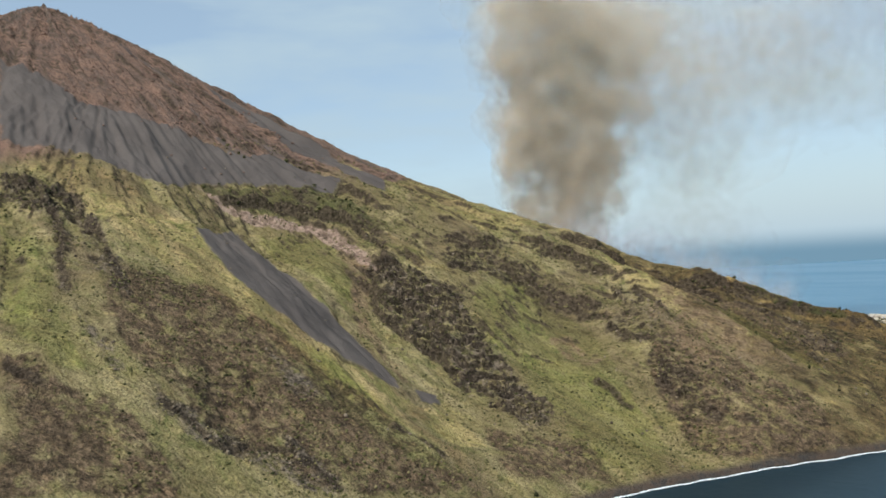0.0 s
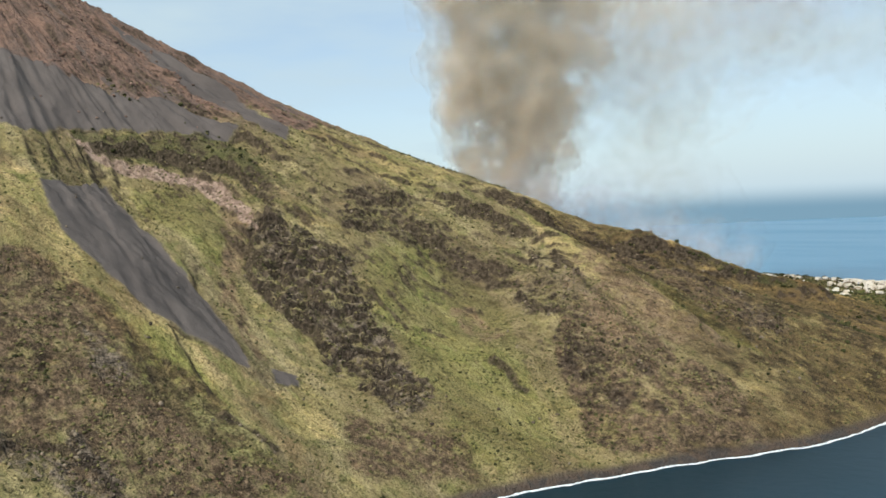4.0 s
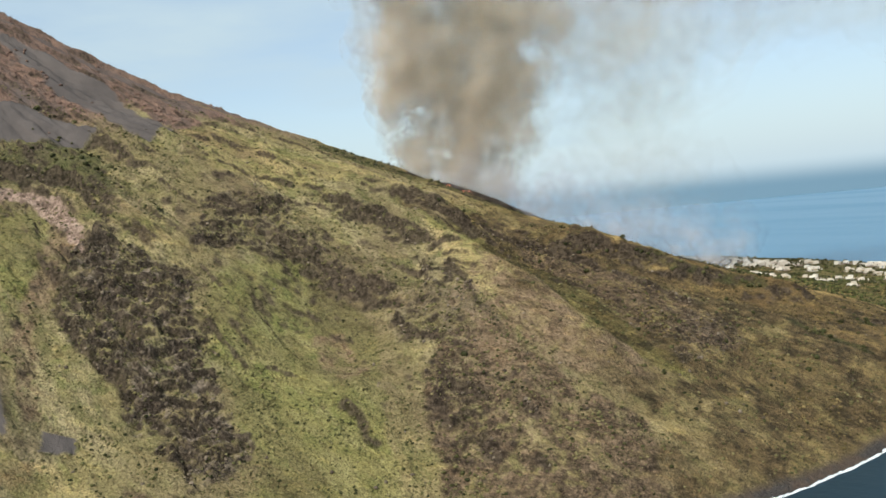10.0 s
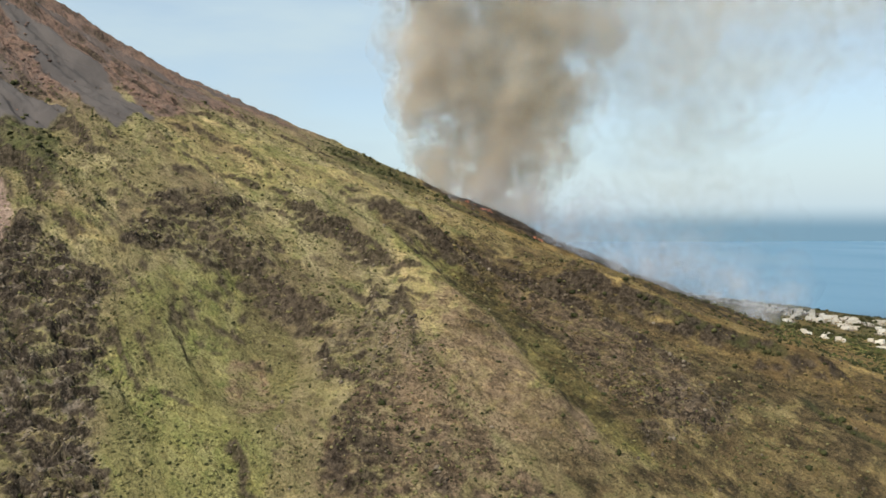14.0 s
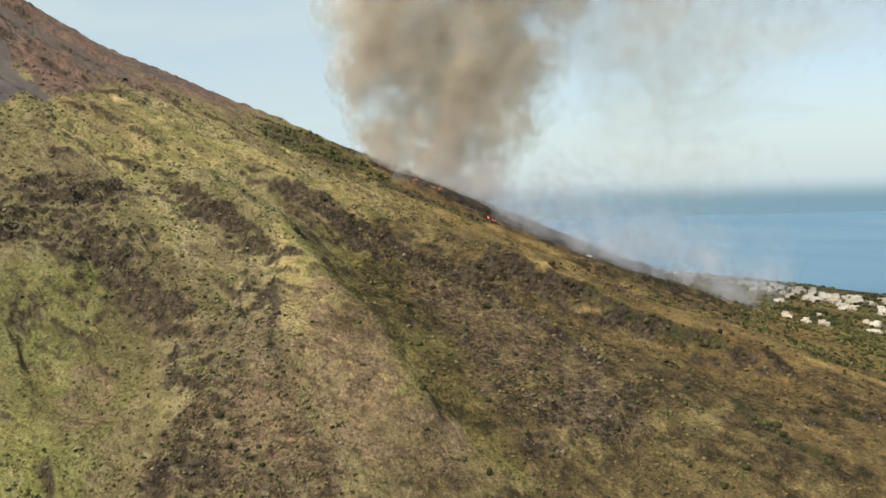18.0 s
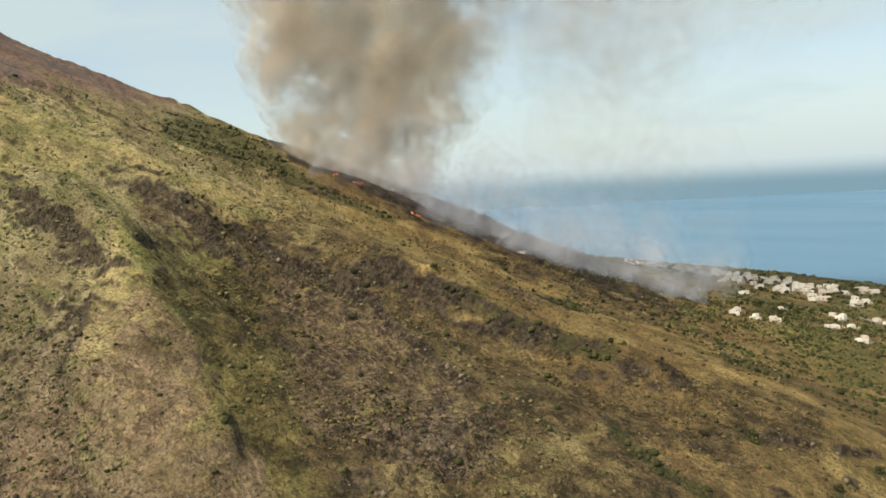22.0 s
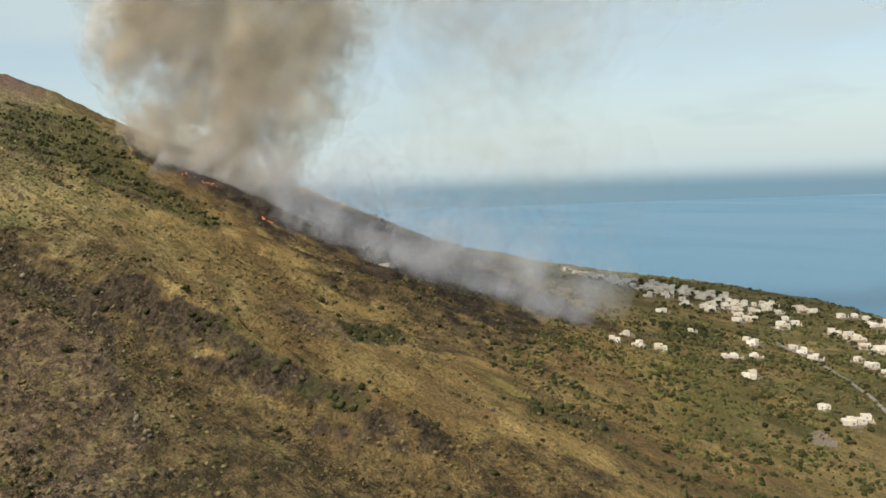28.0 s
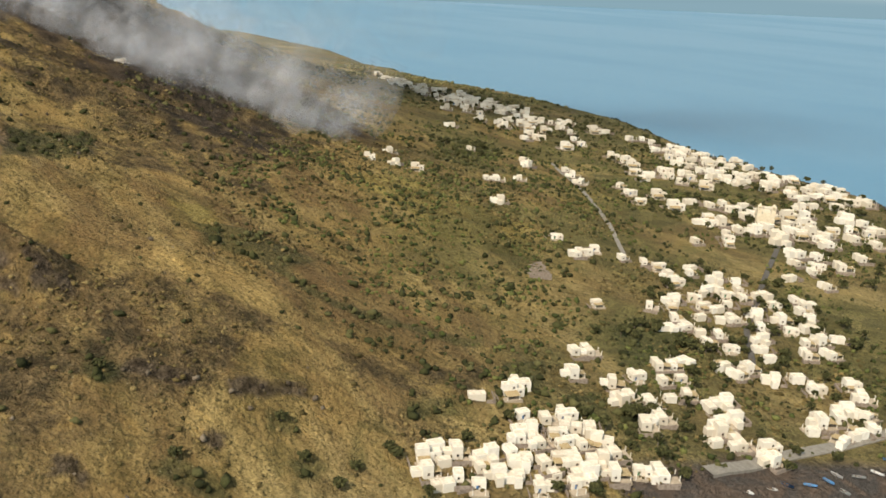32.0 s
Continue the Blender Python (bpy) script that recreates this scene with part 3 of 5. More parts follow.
# ---- materials ----
def ground_material():
    n = Nodes("volcanic_slope", 0.95, 0.0, 0.12)
    down = n.where((0.30, 1.0, 0.6), (0, 0, -0.12))
    fine = n.noise(1.1, 6.0, 0.75)
    tuft = n.noise(0.30, 5.0, 0.72, lo=0.40, hi=0.62)
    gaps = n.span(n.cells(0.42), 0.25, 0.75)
    patch = n.noise(0.045, 6.0, 0.68, lo=0.42, hi=0.60, warp=0.8)
    broad = n.noise(0.012, 4.0, 0.55, lo=0.38, hi=0.62)
    run = n.noise(0.060, 5.0, 0.65, lo=0.42, hi=0.62, at=down)
    run_wide = n.noise(0.022, 4.0, 0.6, lo=0.40, hi=0.62, at=down, warp=0.5)
    grass = n.mix(patch, (0.340, 0.285, 0.132), (0.205, 0.205, 0.078))
    grass = n.mix(n.math("MULTIPLY", run, 0.75), grass, (0.480, 0.395, 0.225))
    grass = n.mix(n.math("MULTIPLY", run_wide, 0.75), grass, (0.165, 0.120, 0.076))
    grass = n.mix(n.math("MULTIPLY", broad, 0.35), grass, (0.330, 0.290, 0.120))
    dry = n.mix(run, n.mix(patch, (0.295, 0.218, 0.092), (0.195, 0.165, 0.066)), (0.365, 0.280, 0.126))
    dry = n.mix(n.math("MULTIPLY", run_wide, 0.65), dry, (0.120, 0.080, 0.042))
    grass = n.mix(n.attr("dry"), grass, dry)
    gold = n.mix(run, n.mix(patch, (0.280, 0.190, 0.074), (0.170, 0.128, 0.048)), (0.360, 0.262, 0.108))
    gold = n.mix(n.math("MULTIPLY", run_wide, 0.7), gold, (0.125, 0.076, 0.038))
    grass = n.mix(n.attr("gold"), grass, gold)
    heath = n.mix(n.noise(0.09, 6.0, 0.75, lo=0.40, hi=0.62), (0.060, 0.046, 0.025), (0.185, 0.130, 0.064))
    grass = n.mix(n.math("MULTIPLY", n.attr("heather"), n.noise(0.035, 6.0, 0.75, lo=0.36, hi=0.58)), grass, heath)
    earth = n.mix(n.noise(0.16, 6.0, 0.78, lo=0.38, hi=0.62), (0.250, 0.178, 0.112), (0.092, 0.066, 0.042))
    grass = n.mix(n.math("MULTIPLY", n.attr("earth"), n.noise(0.07, 5.0, 0.7, lo=0.34, hi=0.55)), grass, earth)
    grass = n.mix(n.attr("green"), grass, n.mix(1.0, grass, (0.89, 0.97, 0.80), "MULTIPLY"))
    grass = n.mix(n.math("MULTIPLY", n.attr("straw"), n.span(n.attr("gold"), 0.0, 1.0, 0.9, 0.45)), grass, n.mix(1.0, grass, n.mix(run, (1.14, 1.13, 1.04), (1.38, 1.29, 1.16)), "MULTIPLY"))
    clay = n.mix(n.noise(0.12, 5.0, 0.75, lo=0.38, hi=0.62), (0.37, 0.265, 0.165), (0.215, 0.150, 0.092))
    grass = n.mix(n.math("MULTIPLY", n.attr("clay"), n.noise(0.06, 6.0, 0.75, lo=0.34, hi=0.60)), grass, clay)
    rill = n.noise(0.24, 6.0, 0.75, lo=0.52, hi=0.62, at=down)
    grass = n.mix(n.math("MULTIPLY", rill, n.span(n.attr("dry"), 0.0, 1.0, 0.75, 0.35)), grass, n.mix(1.0, grass, (0.50, 0.47, 0.45), "MULTIPLY"))
    bands = n.nt.nodes.new("ShaderNodeMapping")
    bands.inputs["Scale"].default_value = (0.16, 1.0, 0.7)
    n.nt.links.new(n.where((1, 1, 1), (0, 0, -0.56)), bands.inputs[0])
    tier = n.noise(0.16, 5.0, 0.72, lo=0.52, hi=0.64, at=bands.outputs[0])
    pale_tier = n.noise(0.13, 4.0, 0.7, lo=0.55, hi=0.66, at=bands.outputs[0])
    grass = n.mix(n.math("MULTIPLY", tier, 0.65), grass, n.mix(1.0, grass, (0.50, 0.50, 0.47), "MULTIPLY"))
    grass = n.mix(n.math("MULTIPLY", pale_tier, 0.6), grass, n.mix(1.0, grass, (1.45, 1.38, 1.25), "MULTIPLY"))
    garden = n.mix(patch, (0.050, 0.058, 0.022), (0.150, 0.135, 0.052))
    grass = n.mix(n.math("MULTIPLY", n.attr("garden"), n.span(broad, 0.0, 0.8, 0.15, 0.75)), grass, garden)
    grass = n.mix(n.math("MULTIPLY", n.attr("bush"), 0.62), grass, n.mix(tuft, (0.030, 0.042, 0.018), (0.085, 0.092, 0.034)))
    shrubs = n.math("MULTIPLY", n.noise(0.48, 4.0, 0.7, lo=0.50, hi=0.64), n.span(n.math("ADD", patch, run), 0.0, 1.6, 0.35, 1.0))
    grass = n.mix(n.math("MULTIPLY", shrubs, 0.75), grass, (0.042, 0.040, 0.018))
    grass = n.mix(n.math("MULTIPLY", n.noise(0.8, 3.0, 0.6, lo=0.64, hi=0.74), 0.45), grass, (0.42, 0.36, 0.24))
    rust = n.mix(n.noise(0.07, 5.0, 0.7, lo=0.36, hi=0.64, at=down), (0.270, 0.170, 0.125), (0.155, 0.112, 0.090))
    rust = n.mix(n.math("MULTIPLY", n.noise(0.3, 4.0, 0.7, lo=0.5, hi=0.65), 0.7), rust, (0.105, 0.075, 0.062))
    grass = n.mix(n.attr("rust"), grass, rust)
    grass = n.mix(n.attr("scree"), grass, n.mix(n.noise(0.035, 4.0, 0.6, lo=0.3, hi=0.7, at=down), (0.076, 0.066, 0.061), (0.104, 0.090, 0.082)))
    grass = n.mix(n.math("MULTIPLY", n.attr("pink"), 0.9), grass, n.mix(n.noise(0.14, 5.0, 0.75, lo=0.38, hi=0.62), (0.50, 0.365, 0.290), (0.190, 0.130, 0.105)))
    rock = n.mix(n.noise(0.22, 6.0, 0.8, lo=0.40, hi=0.60), (0.052, 0.043, 0.035), (0.285, 0.230, 0.170))
    grass = n.mix(n.math("MULTIPLY", n.attr("crag"), n.noise(0.055, 6.0, 0.78, lo=0.42, hi=0.58)), grass, rock)
    # dark bare rock, painted blacker still for the shade under overhangs
    grass = n.mix(n.math("MULTIPLY", n.attr("face_shade"), 0.9), grass, n.mix(n.noise(0.25, 5.0, 0.7, lo=0.35, hi=0.65), (0.016, 0.012, 0.009), (0.115, 0.088, 0.062)))
    # winding cracks in the rock, broken here and there, their shade painted near-black
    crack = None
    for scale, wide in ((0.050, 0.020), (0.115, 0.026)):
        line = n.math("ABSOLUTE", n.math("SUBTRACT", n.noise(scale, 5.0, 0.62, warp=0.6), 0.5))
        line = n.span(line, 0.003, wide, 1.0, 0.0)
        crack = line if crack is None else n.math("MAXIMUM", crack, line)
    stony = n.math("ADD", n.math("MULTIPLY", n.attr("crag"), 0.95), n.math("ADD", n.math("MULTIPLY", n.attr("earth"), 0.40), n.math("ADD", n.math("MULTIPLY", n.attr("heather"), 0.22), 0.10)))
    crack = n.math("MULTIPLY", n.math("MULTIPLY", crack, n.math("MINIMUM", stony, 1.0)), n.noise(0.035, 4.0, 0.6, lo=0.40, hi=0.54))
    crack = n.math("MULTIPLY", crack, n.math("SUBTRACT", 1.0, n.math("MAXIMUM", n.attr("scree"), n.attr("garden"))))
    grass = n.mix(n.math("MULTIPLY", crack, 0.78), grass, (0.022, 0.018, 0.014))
    ash = n.mix(n.noise(0.08, 5.0, 0.7, lo=0.40, hi=0.60), (0.016, 0.014, 0.013), (0.060, 0.046, 0.036))
    grass = n.mix(n.math("MULTIPLY", n.attr("burnt"), 0.92), grass, ash)
    grass = n.mix(n.attr("beach"), grass, n.mix(n.math("MULTIPLY", patch, 0.7), n.mix(fine, (0.040, 0.036, 0.034), (0.105, 0.094, 0.085)), (0.120, 0.085, 0.062)))
    smoothish = n.math("SUBTRACT", 1.0, n.math("MULTIPLY", n.attr("scree"), 0.85))
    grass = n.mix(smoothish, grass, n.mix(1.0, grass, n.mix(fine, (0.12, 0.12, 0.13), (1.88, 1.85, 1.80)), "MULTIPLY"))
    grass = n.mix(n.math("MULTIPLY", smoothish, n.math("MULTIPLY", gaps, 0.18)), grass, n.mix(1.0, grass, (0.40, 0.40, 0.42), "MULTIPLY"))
    relief = n.math("ADD", n.math("MULTIPLY", tuft, 0.7), n.math("ADD", n.math("MULTIPLY", fine, 0.5), n.math("MULTIPLY", gaps, -0.35)))
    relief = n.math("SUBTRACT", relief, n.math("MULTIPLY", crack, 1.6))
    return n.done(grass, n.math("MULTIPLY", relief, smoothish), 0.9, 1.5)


def sea_material():
    n = Nodes("open_sea", 0.35, 0.0, 0.2)
    at = n.where((1, 1, 1), (0, 0, 0.6))
    long = n.noise(0.0016, 4.0, 0.5, lo=0.35, hi=0.65, at=n.where((0.35, 1, 1), (0, 0, 0.5)))
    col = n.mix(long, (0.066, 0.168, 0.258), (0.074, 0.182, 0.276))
    # painted-in falloff of haze and sky reflection: darker inshore, paler far out
    col = n.mix(n.attr("inshore_shade"), col, (0.004, 0.020, 0.030))
    wave = n.math("ADD", n.noise(0.11, 4.0, 0.6, at=at), n.math("MULTIPLY", n.noise(0.9, 3.0, 0.6, at=at), 0.2))
    return n.done(col, wave, 0.3, 1.0, rough=n.span(long, 0, 1, 0.32, 0.40))


def foam_material():
    n = Nodes("surf_foam", 0.8)
    return n.done(n.mix(n.noise(0.7, 4.0, 0.7, lo=0.35, hi=0.6), (0.35, 0.42, 0.45), (0.80, 0.82, 0.82)))


def plaster_material():
    n = Nodes("limewashed_plaster", 0.9, 0.0, 0.2)
    stain = n.noise(0.35, 5.0, 0.65, lo=0.4, hi=0.75)
    tone = n.mix(n.random(), (0.74, 0.71, 0.64), (0.52, 0.46, 0.37))
    return n.done(n.mix(n.math("MULTIPLY", stain, 0.45), tone, (0.46, 0.40, 0.32)), n.noise(3.0, 4.0), 0.2, 0.05)


def plain(name, color, other, scale=1.0, roughness=0.85, metallic=0.0, bump=0.2):
    n = Nodes(name, roughness, metallic)
    v = n.noise(scale, 5.0, 0.65, lo=0.3, hi=0.7)
    return n.done(n.mix(v, color, other), n.noise(scale * 4, 4.0), bump, 0.1)


def smoke_material(name, thick, pale, dark):
    """Thin smoke: mostly clear, with a soft matt body."""
    m = bpy.data.materials.new(name)
    m.use_nodes = True
    nt = m.node_tree
    nt.nodes.clear()
    out = nt.nodes.new("ShaderNodeOutputMaterial")
    mixer = nt.nodes.new("ShaderNodeMixShader")
    clear = nt.nodes.new("ShaderNodeBsdfTransparent")
    body = nt.nodes.new("ShaderNodeBsdfDiffuse")
    glow = nt.nodes.new("ShaderNodeBsdfTranslucent")
    both = nt.nodes.new("ShaderNodeMixShader")
    geo = nt.nodes.new("ShaderNodeNewGeometry")
    tint = nt.nodes.new("ShaderNodeMixRGB")
    tint.inputs[1].default_value, tint.inputs[2].default_value = (*pale, 1), (*dark, 1)
    nt.links.new(geo.outputs["Random Per Island"], tint.inputs[0])
    puff = nt.nodes.new("ShaderNodeTexNoise")
    puff.inputs["Scale"].default_value, puff.inputs["Detail"].default_value, puff.inputs["Roughness"].default_value = 0.020, 6.0, 0.60
    nt.links.new(geo.outputs["Position"], puff.inputs["Vector"])
    span = nt.nodes.new("ShaderNodeMapRange")
    span.inputs[1].default_value, span.inputs[2].default_value, span.inputs[3].default_value, span.inputs[4].default_value = 0.36, 0.64, thick * 0.10, thick
    nt.links.new(puff.outputs[0], span.inputs[0])
    thin = nt.nodes.new("ShaderNodeAttribute")
    thin.attribute_name = "thin"
    mul = nt.nodes.new("ShaderNodeMath")
    mul.operation = "MULTIPLY"
    nt.links.new(span.outputs[0], mul.inputs[0])
    nt.links.new(thin.outputs["Fac"], mul.inputs[1])
    nt.links.new(tint.outputs[0], body.inputs["Color"])
    nt.links.new(tint.outputs[0], glow.inputs["Color"])
    both.inputs[0].default_value = 0.5
    nt.links.new(body.outputs[0], both.inputs[1])
    nt.links.new(glow.outputs[0], both.inputs[2])
    nt.links.new(mul.outputs[0], mixer.inputs[0])
    nt.links.new(clear.outputs[0], mixer.inputs[1])
    nt.links.new(both.outputs[0], mixer.inputs[2])
    nt.links.new(mixer.outputs[0], out.inputs[0])
    return m


GROUND, SEA, FOAM, PLASTER = ground_material(), sea_material(), foam_material(), plaster_material()

# ---- ground ----
axis_x = np.r_[np.arange(-3150, -1500, 45), np.arange(-1500, -980, 7), np.arange(-980, -860, 2.6), np.arange(-860, -200, 1.75), np.arange(-200, -60, 3), np.arange(-60, 60, 20)]
axis_y = np.r_[np.arange(-1200, 150, 45), np.arange(150, 1200, 1.75), np.arange(1200, 1460, 3), np.arange(1460, 2060, 5), np.arange(2060, 2400, 45)]
mgx, mgy = np.meshgrid(axis_x, axis_y, indexing="ij")
zs = ground_z(mgx.ravel(), mgy.ravel()).reshape(mgx.shape)
shore_grid = inland(mgx.ravel(), mgy.ravel()).reshape(mgx.shape)


def on_grid(grid, x, y):
    """A value of the built ground between its grid lines."""
    x, y = np.atleast_1d(np.asarray(x, float)), np.atleast_1d(np.asarray(y, float))
    i = np.clip(np.searchsorted(axis_x, x) - 1, 0, len(axis_x) - 2)
    j = np.clip(np.searchsorted(axis_y, y) - 1, 0, len(axis_y) - 2)
    u, v = np.clip((x - axis_x[i]) / (axis_x[i + 1] - axis_x[i]), 0, 1), np.clip((y - axis_y[j]) / (axis_y[j + 1] - axis_y[j]), 0, 1)
    return (grid[i, j] * (1 - u) + grid[i + 1, j] * u) * (1 - v) + (grid[i, j + 1] * (1 - u) + grid[i + 1, j + 1] * u) * v


def z_at(x, y):
    return float(on_grid(zs, x, y)[0])


def from_shore(x, y):
    return on_grid(shore_grid, x, y)


ground_me, gx, gy = grid_mesh("ground", axis_x, axis_y, zs)
ground = tagged(new("ground", ground_me), "steep volcanic slope of dry grass, scrub, ash and lava rock", "ground", kind="structure")
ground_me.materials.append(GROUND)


def paint(me, name, values):
    a = me.attributes.new(name, "FLOAT", "POINT")
    a.data.foreach_set("value", np.clip(values, 0, 1).astype(np.float32).ravel())


fx, fy, fz = gx.ravel(), gy.ravel(), zs.ravel()
shore = shore_grid.ravel()
def clump_of(x, y):
    return smooth(fbm(x / 18, y / 18, 3), -0.3, 0.2)


for kind_of in COVER:
    spot = cover(kind_of, fx, fy)
    if kind_of == "bush":
        spot = np.maximum(spot, 0.8 * gully(fx, fy) * clump_of(fx, fy))
    if kind_of == "crag":
        spot = spot * (1 - 0.66 * smooth(fy, 620, 720))
    if kind_of == "rust":
        spot = np.maximum(spot, smooth(fz + 40 * streak(fx, fy, 60, 120, 3), 285, 330) * (fy < 1000))
    if kind_of == "scree":
        spot = np.maximum(spot, 0.75 * smooth(fz, 300, 340) * smooth(streak(fx, fy, 50, 500, 3), 0.15, 0.3) * (fy < 950) * (1 - cover("rust", fx, fy)))
    paint(ground_me, kind_of, spot)
paint(ground_me, "garden", smooth(fy, 1200, 1340) * (1 - smooth(fz, 30, 60)))
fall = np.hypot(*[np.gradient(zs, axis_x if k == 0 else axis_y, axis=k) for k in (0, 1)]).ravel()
# ledges and steep ground: bare rock plus painted overhang shade
paint(ground_me, "face_shade", np.maximum(ledge_face(fx, fy), smooth(fall + 0.25 * fbm(fx / 7, fy / 7, 2), 0.95, 1.35) * (1 - cover("scree", fx, fy)) * (1 - 0.85 * cover("pink", fx, fy))))
paint(ground_me, "dry", np.clip(smooth(fy + 0.35 * (fx + 450), 800, 930) * (0.85 + 0.5 * fbm(fx / 60, fy / 60, 3)) + 0.35 * (1 - smooth(fz, 20, 75)) * (fy > 560), 0, 1))
paint(ground_me, "gold", smooth(fy + 40 * fbm(fx / 70, fy / 70, 2), 985, 1085) * smooth(fz, 12, 30))
paint(ground_me, "beach", (1 - smooth(shore, 3, 10)) * (fy < 1250) + (1 - smooth(shore, 24, 34)) * (fy >= 1250))

# ---- sea ----
sea_x, sea_y = np.r_[np.arange(-6000, -600, 300), np.arange(-600, 100, 25), np.arange(100, 6001, 300)], np.r_[np.arange(-3000, 100, 300), np.arange(100, 2000, 25), np.arange(2000, 8001, 300)]
sea_me, sx, sy = grid_mesh("water", sea_x, sea_y, np.zeros((len(sea_x), len(sea_y))))
water = tagged(new("water", sea_me), "calm deep blue sea with faint ripples", "sea", kind="structure")
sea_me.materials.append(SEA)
# painted darkening by distance from shore, left off the far coast
paint(sea_me, "inshore_shade", (1 - smooth(-inland(sx.ravel(), sy.ravel()), 40, 620)) * (1 - smooth(sy.ravel(), 1150, 1500)))

# ---- smoke ----
def smoke_cloud(name, label, material, rows, seed):
    """Many lumpy, nearly clear puffs; rows of centre, radius and thinness."""
    rng = np.random.RandomState(seed)
    ball = bmesh.new()
    bmesh.ops.create_icosphere(ball, subdivisions=2, radius=1.0)
    base = np.array([v.co[:] for v in ball.verts])
    tris = np.array([[v.index for v in f.verts] for f in ball.faces])
    ball.free()
    cos, faces, thin = [], [], []
    for n, (cx, cy, cz, rad, clear) in enumerate(rows):
        k = rng.randn(3, 3) * 1.6
        bump = 1 + 0.16 * (np.sin(base @ k[0] + n) + np.sin(base @ k[1] * 1.7 + 2 * n) + 0.6 * np.sin(base @ k[2] * 3.1 + n))
        cos.append(base * bump[:, None] * rad * (1, 1, 1.15) + (cx, cy, cz))
        faces.append(tris + n * len(base))
        thin.append(np.full(len(base), clear))
    me = mesh_from(name, np.concatenate(cos).tolist(), np.concatenate(faces).tolist())
    me.materials.append(material)
    me.polygons.foreach_set("use_smooth", np.ones(len(me.polygons), bool))
    paint(me, "thin", np.concatenate(thin))
    return tagged(new(name, me), label, "smoke", kind="stuff")


def plume_rows(rng):
    """Two columns that rise from the burning crest, lean apart and merge into a drifting veil."""
    rows = []
    for n in range(1300):
        a = rng.rand() ** 1.0
        h = 430 * a
        if rng.rand() < 0.62:
            foot = rng.rand()
            cx, cy, z0 = -862 + 45 * foot, 1062 + 80 * foot, 238 - 35 * foot
            cx, cy = cx + 20 * a, cy + (foot - 0.55) * 150 * a + 25 * a
        else:
            foot = rng.rand()
            cx, cy, z0 = -835 + 40 * foot, 1125 + 50 * foot, 205 - 25 * foot
            cx, cy = cx + 30 * a, cy + 135 * a + (foot - 0.5) * 150 * a
        spread = 5 + 34 * a
        rows.append((cx + rng.randn() * spread, cy + rng.randn() * spread, z0 - 12 + h, 10 + 27 * a + 10 * rng.rand(), (1.0 - 0.66 * a) * (0.6 + 0.4 * rng.rand())))
    for n in range(90):
        a = rng.rand()
        rows.append((-800 + 330 * a + rng.randn() * 60, 1260 + 420 * a + rng.randn() * 90, 420 + 190 * a + rng.randn() * 60, 60 + 60 * rng.rand(), 0.34 - 0.18 * a))
    for n in range(50):
        a = rng.rand()
        rows.append((-760 + 60 * a + rng.randn() * 20, 1330 + 160 * a + rng.randn() * 35, 150 + 280 * rng.rand(), 30 + 25 * rng.rand(), 0.16))
    return rows


def low_rows(rng):
    """Thin smoke that creeps off the smouldering ground below the crest."""
    rows = []
    for n in range(240):
        a = rng.rand()
        cx, cy = -830 + 250 * a + rng.randn() * 10, 1080 + 270 * a + rng.randn() * 16 + 30 * rng.rand()
        up = rng.rand() ** 2
        rows.append((cx + 10 * up, cy + 50 * up, z_at(cx, cy) + 4 + 55 * up, 5 + 12 * rng.rand() + 14 * up, 0.75 - 0.5 * up))
    return rows


smoke_cloud("smoke_plume", "brown-grey smoke column rising from the burning hillside", smoke_material("brown_smoke", 0.128, (0.84, 0.765, 0.64), (0.76, 0.685, 0.57)), plume_rows(np.random.RandomState(3)), 5)
smoke_cloud("ground_smoke", "thin blue-grey smoke drifting off burnt scrub", smoke_material("grey_smoke", 0.135, (0.78, 0.79, 0.83), (0.62, 0.63, 0.67)), low_rows(np.random.RandomState(4)), 6)

# ---- scrub, rocks and trees ----
def scatter_mesh(name, label, category, material, x, y, size, squash, seed, sink=0.3, lumps=0.30):
    """Very many small lumpy bodies set on the ground, as one mesh."""
    rng = np.random.RandomState(seed)
    ball = bmesh.new()
    bmesh.ops.create_icosphere(ball, subdivisions=1, radius=1.0)
    base = np.array([v.co[:] for v in ball.verts])
    tris = np.array([[v.index for v in f.verts] for f in ball.faces])
    ball.free()
    n = len(x)
    shape = base[None] * (1 + lumps * rng.randn(n, len(base), 1))
    turn = rng.rand(n) * 6.283
    c, s = np.cos(turn)[:, None], np.sin(turn)[:, None]
    wide = 0.75 + 0.6 * rng.rand(n, 1)
    px, py = shape[:, :, 0] * wide, shape[:, :, 1]
    co = np.stack([px * c - py * s, px * s + py * c, shape[:, :, 2] * squash[:, None]], -1) * size[:, None, None]
    z = on_grid(zs, x, y)
    co += np.stack([x, y, z + size * squash * (0.8 - sink)], -1)[:, None]
    idx = (tris[None] + (np.arange(n) * len(base))[:, None, None]).reshape(-1)
    me = bpy.data.meshes.new(name)
    me.vertices.add(n * len(base))
    me.vertices.foreach_set("co", co.astype(np.float32).ravel())
    me.loops.add(len(idx))
    me.loops.foreach_set("vertex_index", idx.astype(np.int32))
    me.polygons.add(len(idx) // 3)
    me.polygons.foreach_set("loop_start", np.arange(0, len(idx), 3, dtype=np.int32))
    me.polygons.foreach_set("use_smooth", np.ones(len(idx) // 3, bool))
    me.update(calc_edges=True)
    me.materials.append(material)
    return tagged(new(name, me), label, category, kind="stuff")


